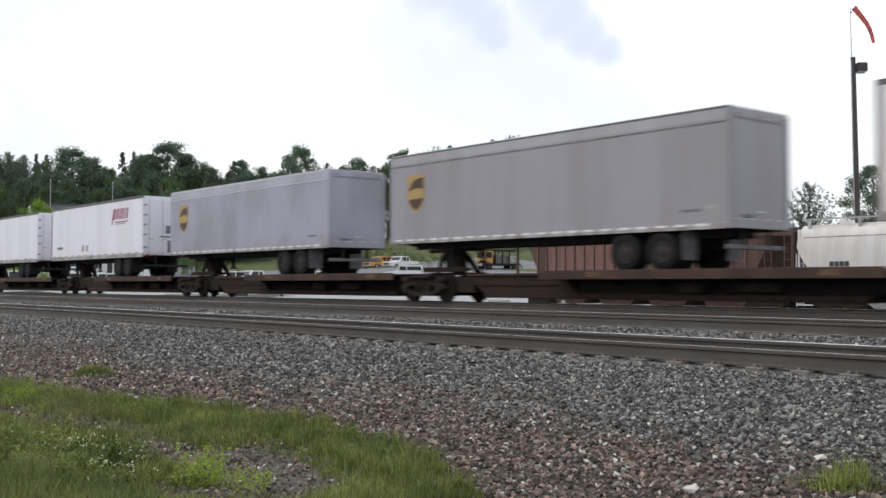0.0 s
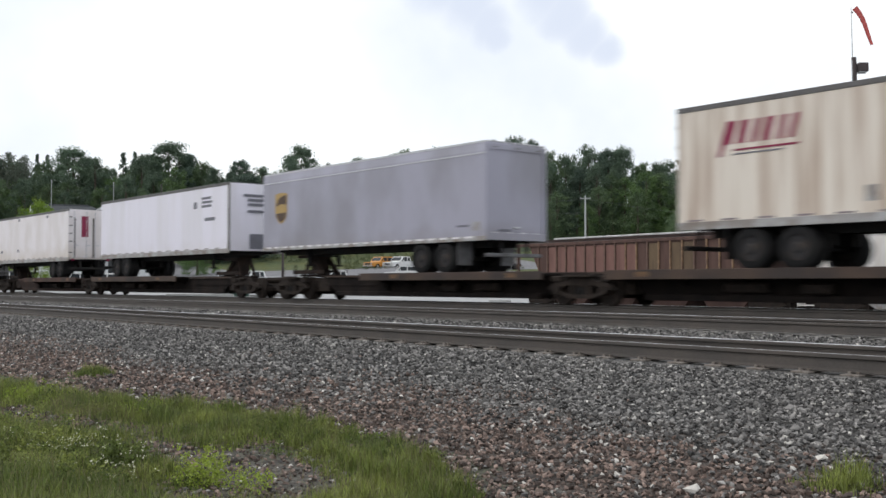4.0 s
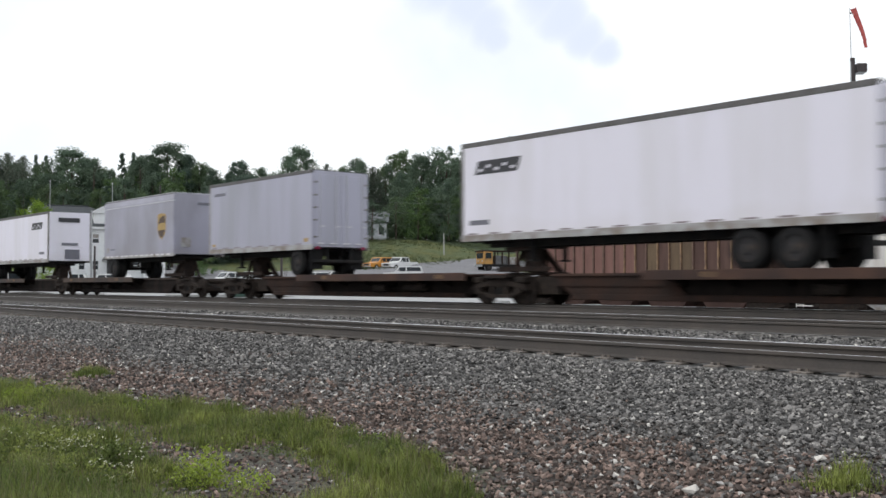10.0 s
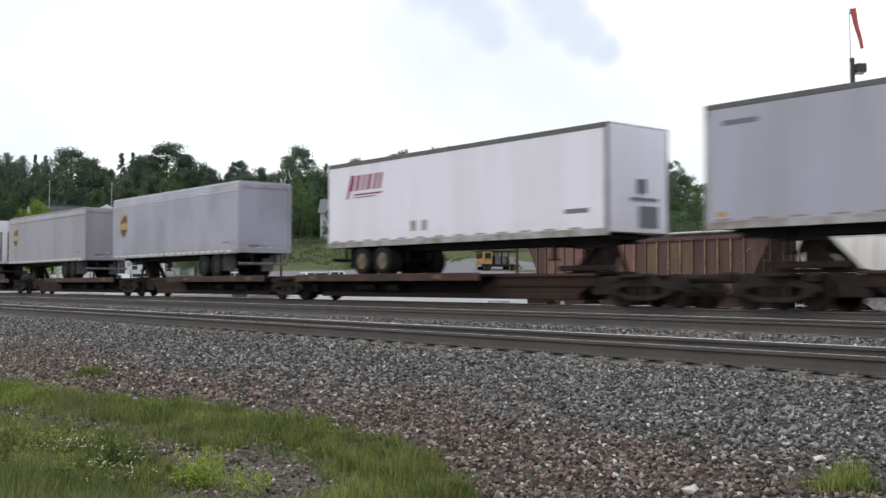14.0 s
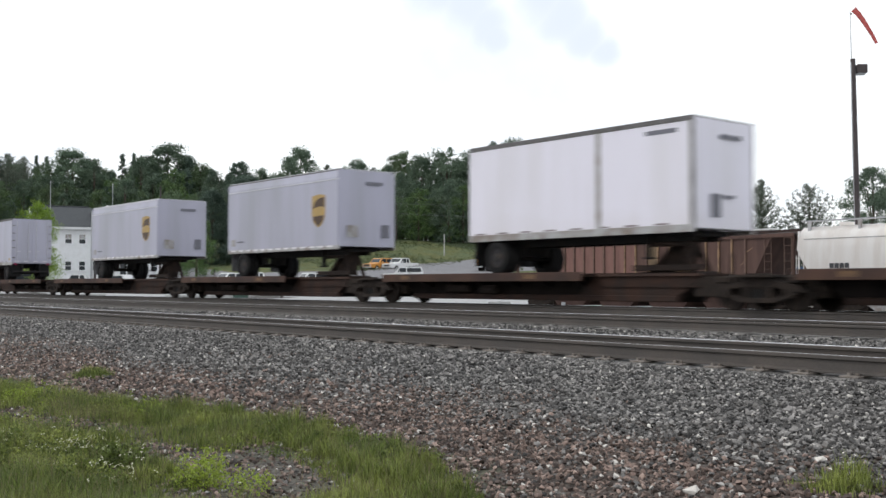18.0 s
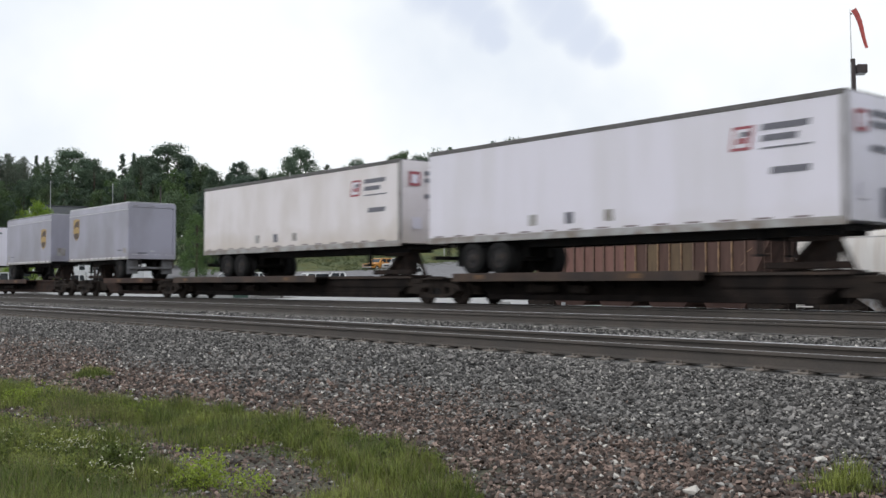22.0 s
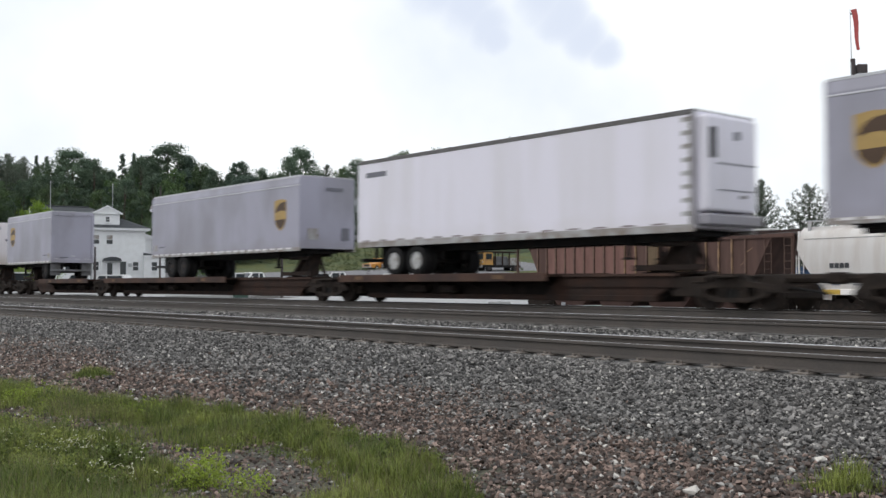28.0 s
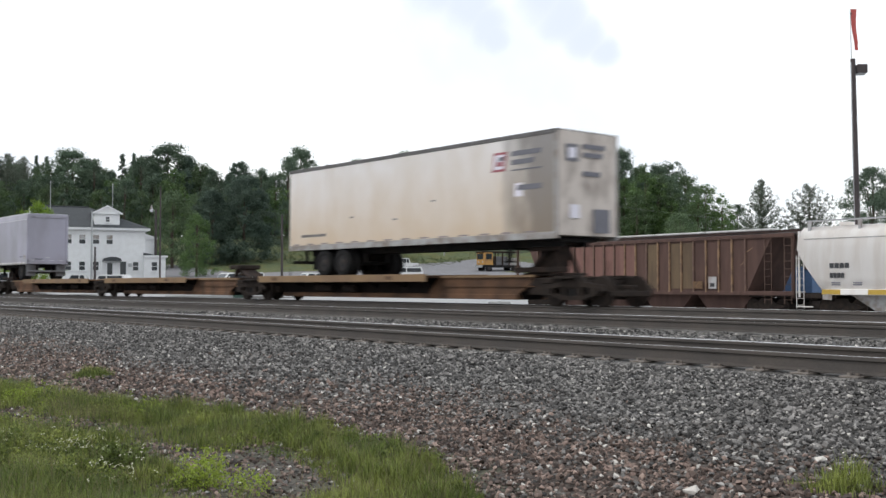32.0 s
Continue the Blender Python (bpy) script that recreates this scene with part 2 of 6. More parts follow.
M.update(
    g_ballast=ground_mat("ballast_bed", (.035, .034, .034), (.12, .117, .115), (.85, .8, .76), 20),
    g_brown=ground_mat("brown_gravel_bed", (.035, .028, .024), (.10, .08, .068), (.85, .8, .78), 22),
    g_soil=ground_mat("gritty_soil", (.045, .040, .033), (.13, .118, .10), (.55, .75, .35), 34),
    g_lot=ground_mat("pale_gravel_lot", (.30, .30, .305), (.42, .42, .425), (.9, .9, .9), 6, bump=.1),
    g_ramp=ground_mat("grey_stone_dust_lane", (.155, .153, .165), (.225, .222, .235), (.9, .9, .9), 6, bump=.1),
    g_hill=ground_mat("rough_grass_bank", (.060, .082, .032), (.092, .112, .042), (1.2, 1.0, .7), 2.2, bump=.6, dist=.3),
    g_wood=ground_mat("forest_floor", (.02, .035, .012), (.04, .06, .02), (.8, .8, .8), 1.2, bump=.6, dist=.3),
)


def leaf_mat(name, a, b, isl=.35, scale=.25):
    m = mat(name, a, .6, spots=b, scale=scale, amount=1.0, grain=.1, grain_scale=2, island=isl, per_object=.14)
    p = m.node_tree.nodes["Principled BSDF"]
    nt = m.node_tree
    thin, mix = nt.nodes.new("ShaderNodeBsdfTranslucent"), nt.nodes.new("ShaderNodeMixShader")
    mix.inputs[0].default_value = .42
    src = p.inputs["Base Color"].links[0].from_socket
    nt.links.new(src, thin.inputs[0])
    nt.links.new(p.outputs[0], mix.inputs[1])
    nt.links.new(thin.outputs[0], mix.inputs[2])
    nt.links.new(mix.outputs[0], nt.nodes["Material Output"].inputs[0])
    return m


M.update(
    # broad, mid, conifer and sparse leaf colours carry distance haze: paler and bluer
    leaf=leaf_mat("hazed_broad_leaves", (.094, .140, .098), (.138, .194, .124), .12),
    leaf_light=leaf_mat("light_leaves", (.19, .30, .035), (.26, .37, .05), .25),
    leaf_mid=leaf_mat("hazed_mid_leaves", (.098, .150, .080), (.146, .208, .098), .12),
    leaf_dark=leaf_mat("hazed_conifer_needles", (.078, .120, .092), (.112, .156, .114), .12),
    leaf_fresh=leaf_mat("fresh_leaves", (.098, .168, .060), (.140, .220, .074), .15),
    leaf_sparse=leaf_mat("hazed_grey_green_needles", (.115, .142, .112), (.152, .178, .134), .15),
    bark=mat("bark", (.075, .055, .042), .9, spots=(.12, .10, .08), scale=4, amount=.7, grain=.2, bump=.6, stretch=(4, 4, .6)),
    blade=leaf_mat("grass_blades", (.112, .150, .034), (.232, .262, .066), .6, 2.4),
    blade_dry=leaf_mat("dry_grass_blades", (.16, .15, .07), (.24, .20, .12), .35),
    blade_lime=leaf_mat("lime_weed_leaves", (.19, .26, .03), (.27, .34, .05), .35),
    petal=mat("cream_petals", (.58, .58, .42), .6, grain=.05),
)

# ================= mesh helpers =================


def mesh_of(name, bm, material):
    me = bpy.data.meshes.new(name)
    bm.to_mesh(me)
    bm.free()
    for m in (material if isinstance(material, (list, tuple)) else [material]):
        me.materials.append(m)
    return me


def part(name, bm, material, parent=None, label="", at=None):
    ob = new(name, mesh_of(name, bm, material) if isinstance(bm, bmesh.types.BMesh) else bm)
    if parent:
        ob.parent = parent
    if at is not None:
        ob.matrix_basis = at
    if label:
        tagged(ob, label)
    return ob


def thing(name, m, label, category, group="", kind=""):
    ob = new(name)
    ob.empty_display_size = .3
    ob.matrix_basis = m
    return tagged(ob, label, category, group, kind)


def box(x0, x1, y0, y1, z0, z1, bevel=0.0, bm=None, seg=1):
    one = bmesh.new()
    bmesh.ops.create_cube(one, size=1)
    bmesh.ops.scale(one, vec=(abs(x1 - x0), abs(y1 - y0), abs(z1 - z0)), verts=one.verts)
    bmesh.ops.translate(one, vec=((x0 + x1) / 2, (y0 + y1) / 2, (z0 + z1) / 2), verts=one.verts)
    if bevel:
        bmesh.ops.bevel(one, geom=one.edges[:], offset=bevel, segments=seg, affect="EDGES", profile=.5)
    return join(bm, one)


def join(bm, one):
    if bm is None:
        return one
    me = bpy.data.meshes.new("tmp")
    one.to_mesh(me)
    one.free()
    bm.from_mesh(me)
    bpy.data.meshes.remove(me)
    return bm


def rod(p, q, r0, r1=None, sides=8, bm=None, caps=True):
    p, q = Vector(p), Vector(q)
    one = bmesh.new()
    d = q - p
    bmesh.ops.create_cone(one, cap_ends=caps, segments=sides, radius1=r0, radius2=r0 if r1 is None else r1, depth=d.length)
    bmesh.ops.transform(one, matrix=Matrix.Translation((p + q) / 2) @ d.to_track_quat("Z", "Y").to_matrix().to_4x4(), verts=one.verts)
    return join(bm, one)


def prism(points, y0, y1, bm=None, axis="y"):
    """A flat outline of (x, z) points drawn out between y0 and y1."""
    one = bmesh.new()
    put = (lambda a, b, c: (a, c, b)) if axis == "y" else ((lambda a, b, c: (c, a, b)) if axis == "x" else (lambda a, b, c: (a, b, c)))
    lo = [one.verts.new(put(a, b, y0)) for a, b in points]
    hi = [one.verts.new(put(a, b, y1)) for a, b in points]
    one.faces.new(lo)
    one.faces.new(hi[::-1])
    k = len(points)
    for i in range(k):
        one.faces.new((lo[i], hi[i], hi[(i + 1) % k], lo[(i + 1) % k]))
    bmesh.ops.recalc_face_normals(one, faces=one.faces)
    return join(bm, one)


def raw_mesh(name, verts, faces, material, smooth=False):
    me = bpy.data.meshes.new(name)
    verts, faces = np.asarray(verts, np.float32), np.asarray(faces, np.int32)
    k = faces.shape[1]
    me.vertices.add(len(verts))
    me.vertices.foreach_set("co", verts.ravel())
    me.loops.add(faces.size)
    me.loops.foreach_set("vertex_index", faces.ravel())
    me.polygons.add(len(faces))
    me.polygons.foreach_set("loop_start", np.arange(0, faces.size, k, dtype=np.int32))
    me.polygons.foreach_set("use_smooth", np.full(len(faces), smooth))
    for m in (material if isinstance(material, (list, tuple)) else [material]):
        me.materials.append(m)
    me.update(calc_edges=True)
    return me


HEAD_F, HEAD_R = Vector((-math.sin(radians(YAW)), math.cos(radians(YAW)), 0)), Vector((math.cos(radians(YAW)), math.sin(radians(YAW)), 0))
TOWN = Matrix(((HEAD_R.x, HEAD_F.x, 0, 0), (HEAD_R.y, HEAD_F.y, 0, 0), (0, 0, 1, 0), (0, 0, 0, 1)))


def town(side, away, z, turn=0):
    """A pose in the grid of the town beyond the tracks, which stands turned to the line."""
    return TOWN @ pose(side, away, z, 0, 0, turn)


# ================= ground =================
HILL = [(30, -.85), (85, -.75), (100, -.3), (125, 1.4), (150, 2.84), (162, 5.4), (178, 8.5), (190, 10.0), (230, 11), (420, 15), (2500, 15)]
BED = [(-400, -1.1), (-6, -.75), (1, -.63), (4.2, -.62), (5.2, -.56), (8.4, -.33), (8.9, -.30), (12.6, -.30), (14.6, -.25), (24.8, -.21), (26.2, -.35), (29, -.85)]


def ground_z(x, y):
    if y < 29:
        z = float(np.interp(y, [a for a, b in BED], [b for a, b in BED]))
        if y < 4.6:
            z += .05 * noise.noise((x * .5, y * .5, 0)) + .02 * noise.noise((x * 2, y * 2, 3))
        return z
    d = x * HEAD_F.x + y * HEAD_F.y
    z = float(np.interp(max(d, 30), [a for a, b in HILL], [b for a, b in HILL]))
    if d > 148:
        z -= min(1.3, max(0, (x * HEAD_R.x + y * HEAD_R.y + 17) * .075)) * min(1, (d - 148) / 20)
    if d > 110:
        z += .35 * noise.noise((x * .06, y * .06, 1)) * min(1, (d - 110) / 40)
    return z


def build_ground():
    xs = np.concatenate([-np.geomspace(2600, 90, 22), np.arange(-86, -30, 2.0), np.arange(-30, 4, .5), np.geomspace(6, 2600, 24)])
    ys = np.concatenate([-np.geomspace(2600, 3, 22), np.arange(-2, 9.2, .25), np.arange(9.5, 30, .8), np.arange(31, 240, 3.0), np.geomspace(245, 2600, 16)])
    verts = [(x, y, ground_z(x, y)) for y in ys for x in xs]
    nx = len(xs)
    faces, kinds = [], []
    for j in range(len(ys) - 1):
        for i in range(nx - 1):
            a = j * nx + i
            faces.append((a, a + 1, a + 1 + nx, a + nx))
            x, y = (xs[i] + xs[i + 1]) / 2, (ys[j] + ys[j + 1]) / 2
            d, side = x * HEAD_F.x + y * HEAD_F.y, x * HEAD_R.x + y * HEAD_R.y
            if y < 4.6 + .5 * noise.noise((x * .8, 0, 5)):
                k = 2
            elif y < 6.6 + .5 * noise.noise((x * .6, y * .6, 5)):
                k = 1
            elif y < 29:
                k = 0
            elif d > 178:
                k = 5
            elif d > 147 and side < -5.8 + (d - 138) * .38:
                k = 4
            elif d < 138:
                k = 0 if d < 98 and side < -.15 * d else 3 if d < 116 else 6
            else:
                k = 6 if side < 7.5 + (d - 138) * .3 else 4
            kinds.append(k)
    me = raw_mesh("ground", verts, faces, [M["g_ballast"], M["g_brown"], M["g_soil"], M["g_lot"], M["g_hill"], M["g_wood"], M["g_ramp"]], True)
    me.polygons.foreach_set("material_index", np.array(kinds, np.int32))
    tagged(new("ground", me), "gravel trackbed, gritty verge, pale lot and grassy rise", "ground", kind="structure")


build_ground()

# ================= tracks =================
RAIL = [(-.07, 0), (.07, 0), (.07, .012), (.012, .035), (.009, .13), (.036, .142), (.036, .172), (.028, .182), (-.028, .182), (-.036, .172), (-.036, .142), (-.009, .13), (-.012, .035), (-.07, .012)]


def rail_mesh(x0, x1):
    bm = prism(RAIL, x0, x1, axis="x")
    for f in bm.faces:
        f.material_index = 1 if f.normal.z > .9 and f.calc_center_median().z > .17 else 0
    return mesh_of("rail", bm, [M["railside"], M["railhead"]])


def track(y, z, x0, x1, label, plates=False, spacing=.53):
    """A straight track: y of the near rail, z of the rail tops."""
    t = thing("railway_track", pose(0, y, z), label, "railway track", kind="structure")
    me = rail_mesh(x0, x1)
    for dy, cant in ((0, -2.2), (1.505, 2.2)):
        part("rail", me, None, t, at=pose(0, dy, -.182, cant))
    tie = mesh_of("tie", box(-.11, .11, -.55, 2.05, -.18, 0, .012), M["tie"])
    pl = mesh_of("tie_plate", box(-.10, .10, -.20, .20, 0, .018, .004), M["plate"])
    spike = box(-.06, -.03, -.115, -.085, .018, .045)
    spike = mesh_of("spike", box(.03, .06, -.115, -.085, .018, .045, bm=spike), M["plate"])
    x = max(x0, -86)
    rng = random.Random(3)
    while x < min(x1, 6):
        part("tie", tie, None, t, at=pose(x, rng.uniform(-.04, .04), -.203, 0, 0, rng.uniform(-1.2, 1.2)))
        if plates and x > -40:
            part("tie_plate", pl, None, t, at=pose(x, 0, -.203))
            part("spike", spike, None, t, at=pose(x, 0, -.203))
        x += spacing + rng.uniform(-.03, .03)
    return t


track(9.7, -.09, -600, 300, "steel rails on weathered wooden ties, empty near track", True)
track(15.6, -.024, -600, 300, "steel rails on wooden ties, empty middle track")
track(21.7, 0.0, -600, 300, "steel rails on wooden ties under the passing train")

# ================= the passing train =================
SPEED, SIDE_Y, DECK = 15.88, 21.095, .93
moving = []


def on_train(ob):
    moving.append((ob, ob.matrix_basis.copy()))
    return ob


def shield(t, x, z, w, h):
    pts = [(-.5, .44), (-.28, .47), (0, .49), (.28, .47), (.5, .44), (.5, -.1), (.42, -.28), (.25, -.41), (0, -.5), (-.25, -.41), (-.42, -.28), (-.5, -.1)]
    sh = part("shield_emblem", prism([(x + a * w, z + b * h) for a, b in pts], -.012, 0), M["gold"], t, "gold and brown shield emblem")
    inner = [(-.40, .06), (-.1, .12), (.18, .13), (.44, .09), (.44, .39), (.22, .39), (.02, .365), (-.16, .31), (-.30, .22), (-.38, .13)]
    part("emblem_field", prism([(x + a * w, z + b * h) for a, b in inner], -.018, -.008), M["brown"], sh)
    low = [(-.42, -.16), (.42, -.14), (.37, -.26), (.24, -.36), (0, -.45), (-.24, -.36), (-.37, -.26)]
    part("emblem_field", prism([(x + a * w, z + b * h) for a, b in low], -.018, -.008), M["brown"], sh)


def slanted(t, name, x, z, w, h, lean, material, label="", y=0.0, parent=None):
    return part(name, prism([(x, z), (x + w, z), (x + w + lean, z + h), (x + lean, z + h)], y - .010, y), material, parent or t, label)


def red_word(t, x, z):
    """A row of heavy slanted red bars over two thin lines, in place of a lettered mark."""
    base = slanted(t, "marking", x - .15, z - .28, .13, .85, .30, M["red"], "slanted red marking in heavy bars")
    for dx, w in ((.10, .16), (.40, .22), (.78, .16), (1.08, .22), (1.48, .16), (1.78, .16)):
        slanted(t, "bar", x + dx, z, w, .55, .16, M["red"], parent=base)
    slanted(t, "underline", x + .3, z - .17, 1.75, .05, .02, M["red"], parent=base)
    slanted(t, "underline", x + .3, z - .26, 1.35, .035, .02, M["inkgrey"], parent=base)


def black_word(t, x, z, w=1.9, h=.42):
    base = slanted(t, "marking", x, z, w, h, .16, M["black"], "slanted black marking block")
    for i in range(5):
        slanted(t, "stroke", x + .17 + i * w * .19, z + h * (.2 + .25 * (i % 2)), .16, h * .22, .03, M["white"], y=-.004, parent=base)


def red_block(t, x, z, lines=True):
    base = slanted(t, "marking", x, z, .58, .58, .1, M["redfaded"], "faded red framed emblem with grey bars")
    slanted(t, "stroke", x + .08, z + .07, .43, .44, .07, M["white"], y=-.004, parent=base)
    slanted(t, "stroke", x + .2, z + .16, .28, .14, .02, M["redfaded"], y=-.007, parent=base)
    slanted(t, "stroke", x + .3, z + .32, .24, .12, .02, M["inkgrey"], y=-.007, parent=base)
    for dx, dz, w in ((.85, .42, 1.25), (.85, .16, .95), (.85, -.02, 1.3)):
        slanted(t, "text_bar", x + dx, z + dz, w, .15 if dz > 0 else .04, .04, M["inkgrey"], parent=base)
    slanted(t, "text_bar", x + 1.1, z - .62, 1.0, .16, .04, M["inkgrey"], parent=base)


WIDTH = 2.59
cache = {}


def lasting(key, make):
    if key not in cache:
        cache[key] = make()
    return cache[key]


def tyre_mesh():
    bm = bmesh.new()
    prof = [(.30, -.13), (.46, -.14), (.505, -.10), (.515, 0), (.505, .10), (.46, .14), (.30, .13)]
    n = 20
    rings = [[bm.verts.new((r * math.cos(a * math.tau / n), y, r * math.sin(a * math.tau / n))) for r, y in prof] for a in range(n)]
    for a in range(n):
        for i in range(len(prof) - 1):
            bm.faces.new((rings[a][i], rings[a][i + 1], rings[(a + 1) % n][i + 1], rings[(a + 1) % n][i])).smooth = True
    bmesh.ops.recalc_face_normals(bm, faces=bm.faces)
    return mesh_of("tyre", bm, M["rubber"])


def hub_mesh(material):
    bm = rod((0, -.10, 0), (0, .12, 0), .30, .30, 16)
    rod((0, -.135, 0), (0, -.09, 0), .09, .16, 10, bm)
    for i in range(8):
        a = i * math.tau / 8
        rod((.2 * math.cos(a), -.125, .2 * math.sin(a)), (.2 * math.cos(a), -.09, .2 * math.sin(a)), .022, None, 5, bm)
    return mesh_of("hub", bm, material)


def trailer(s, length, nose, skin, top=4.10, bottom=1.12, trim="paletrim", hub="hubdark", axles=2, label="", deco=None, stripe=False, ribs=True, tape="dash", roofline=.12, end_skin=None, slide=2.7, dark_roof=False):
    """A highway semi-trailer: s is the place of its left end on the train, nose 'L' or 'R'."""
    t = thing("semi_trailer", pose(s, SIDE_Y, DECK), label, "semi-trailer", "trailers on the train")
    L, W, sk = length, WIDTH, M[skin]
    if stripe:
        # rounded upper side under a slim roof rail
        prof = [(0, bottom), (W, bottom), (W, top - .30), (W - .05, top - .03), (W - .12, top), (.12, top), (.05, top - .03), (0, top - .30)]
    else:
        prof = [(0, bottom), (W, bottom), (W, top - .03), (W - .03, top), (.03, top), (0, top - .03)]
    bm = prism(prof, .06, L - .06, axis="x")
    part("body", bm, sk, t)
    rail_top = bottom + (.05 if stripe else .10)
    lo = box(-.012, L + .012, -.014, .05, bottom - .10, rail_top, .008)
    part("bottom_rail", lo, M[trim], t, "side rail along the floor")
    part("bottom_rail", box(-.012, L + .012, W - .05, W + .014, bottom - .10, rail_top, .008), M[trim], t)
    for y0, y1 in ((-.014, .05), (W - .05, W + .014)):
        if stripe:
            part("top_rail", box(0, L, y0 + (.055 if y0 < 1 else -.055), y1 + (.055 if y0 < 1 else -.055), top - .055, top + .012, .01), M["rooftrim" if skin in ("darkgrey", "taupe") or dark_roof else "alu"], t)
            part("belt_rail", box(0, L, y0 + .002, y1 - .002, top - .40, top - .355, .006), M["railtrim" if skin in ("darkgrey", "taupe") else "beltpale"], t)
        else:
            part("top_rail", box(-.008, L + .008, y0, y1, top - roofline, top + .012, .01), M["rooftrim"], t)
    part("roof", box(.03, L - .03, .04, W - .04, top - .01, top + .022, .008), M["roof"] if not stripe else M["alu"], t)
    # ends
    ends = {}
    for which, x0, x1 in (("left", -.0, .06), ("right", L - .06, L)):
        is_nose = (which == "left") == (nose == "L")
        ends[which] = part("nose_panel" if is_nose else "rear_frame", box(x0, x1, .0, W, bottom, top - (.02 if not stripe else .04), .02, seg=2), M[end_skin or skin], t)
    nx, sign = (0, -1) if nose == "L" else (L, 1)
    rx, rs = (L, 1) if nose == "L" else (0, -1)
    if stripe:
        door = part("roll_door", box(rx - rs * .012, rx + rs * .006, .16, W - .16, bottom + .18, top - .26, .004), sk, t, "ribbed roll-up rear door")
        for zz in range(6):
            part("door_rib", box(rx, rx + rs * .009, .17, W - .17, bottom + .55 + zz * .42, bottom + .562 + zz * .42), sk, door)
        part("door_handle", box(rx, rx + rs * .05, W / 2 - .12, W / 2 + .12, bottom + .3, bottom + .36, .01), M["alu"], door)
        for nm, y0, y1, z0, z1 in (("frame_post", 0.0, .15, bottom, top - .06), ("frame_post", W - .15, W, bottom, top - .06), ("frame_header", .1, W - .1, top - .26, top - .06), ("frame_sill", 0, W, bottom - .08, bottom + .16)):
            part(nm, box(rx - rs * .01, rx + rs * .045, y0, y1, z0, z1, .012), M[end_skin or skin], t)
        for yy in (.3, .42, W / 2 - .06, W / 2 + .06, W - .42, W - .3):
            part("marker_light", box(rx + rs * .04, rx + rs * .055, yy - .04, yy + .04, top - .2, top - .16), M["railtrim"], t)
    else:
        for k, y0, y1 in ((0, .07, W / 2 - .01), (1, W / 2 + .01, W - .07)):
            door = part("door", box(rx + rs * .0, rx + rs * .028, y0, y1, bottom + .1, top - .16, .006), M[end_skin or skin], t)
            for yy in (y0 + .25, y1 - .25):
                part("lock_rod", rod((rx + rs * .05, yy, bottom + .05), (rx + rs * .05, yy, top - .12), .017, None, 6), M["alu"], door)
                part("rod_handle", box(rx + rs * .04, rx + rs * .075, yy - .02, yy + .22, bottom + .78, bottom + .83), M["alu"], door)
            for zz in (bottom + .35, bottom + 1.0, (bottom + top) / 2, top - 1.0, top - .5):
                part("hinge", box(rx + rs * .02, rx + rs * .05, y0 - .05 if k == 0 else y1 - .14, y0 + .14 if k == 0 else y1 + .05, zz, zz + .07, .005), M["railtrim"], door)
        for yy in (.25, W - .25):
            part("tail_light", box(rx + rs * .0, rx + rs * .03, yy - .08, yy + .08, bottom - .08, bottom + .03), M["red"], t)
    # underside
    wx = rx - rs * (slide if axles == 2 else 1.2)
    for yy in (.75, W - .87):
        part("frame_beam", box(.5, L - .5, yy, yy + .12, bottom - .28, bottom - .04), M["chassis"], t)
    for i in range(int(L / .9)):
        part("crossmember", lasting("crossmember", lambda: mesh_of("crossmember", box(0, .06, .05, WIDTH - .05, -.1, 0), M["chassis"])), None, t, at=pose(.4 + i * .9, 0, bottom))
    xs = [wx - .62, wx + .62] if axles == 2 else [wx]
    bog = box(min(xs) - .5, max(xs) + .5, .72, .9, .55, bottom - .26, .02)
    part("bogie_beam", bog, M["chassis"], t)
    part("bogie_beam", box(min(xs) - .5, max(xs) + .5, W - .9, W - .72, .55, bottom - .26, .02), M["chassis"], t)
    for x in xs:
        part("axle", rod((x, .2, .515), (x, W - .2, .515), .075), M["chassis"], t)
        for y, flip in ((.17, 0), (.46, 0), (W - .46, 180), (W - .17, 180)):
            w = part("tyre", lasting("tyre", tyre_mesh), None, t, at=pose(x, y, .515, 0, 0, flip))
            if y in (.17, W - .17):
                part("hub", lasting(hub, lambda: hub_mesh(M[hub])), None, w, at=pose(0, 0, 0))
    fx = wx + rs * (1.3 if axles == 2 else .95)
    for y0 in (.05, W - .66):
        part("mudflap", box(fx - .012, fx + .012, y0, y0 + .6, .28, bottom - .1), M["flapgrey" if stripe else "rubber"], t)
    part("rear_bumper", box(rx - rs * .18, rx - rs * .06, .12, W - .12, .52, .64, .02), M["flapgrey"] if stripe else M["chassis"], t)
    for yy in (.7, W - .78):
        part("bumper_post", box(rx - rs * .16, rx - rs * .08, yy, yy + .08, .6, bottom), M["chassis"], t)
    gx = nx - sign * (2.6 if L > 10 else 1.9)
    for yy in (.55, W - .67):
        leg = box(gx - .06, gx + .06, yy, yy + .12, .42, bottom, .01)
        box(gx - .13, gx + .13, yy - .06, yy + .18, .38, .44, .01, bm=leg)
        part("landing_leg", leg, M["chassis"], t)
    part("leg_brace", rod((gx, .6, .8), (gx, W - .6, .8), .03), M["chassis"], t)
    kx = nx - sign * .95
    part("kingpin_plate", box(kx - .55, kx + .55, .55, W - .55, bottom - .16, bottom - .06, .01), M["chassis"], t)
    # seams, tape and placards
    if not stripe:
        for y0, y1 in ((-.012, .06), (W - .06, W + .012)):
            part("corner_post", box(nx - (.11 if sign > 0 else .012), nx + (.012 if sign > 0 else .11), y0, y1, bottom, top - .03, .01), M["paletrim" if skin in ("silver", "cream", "stained") else "railtrim"], t)
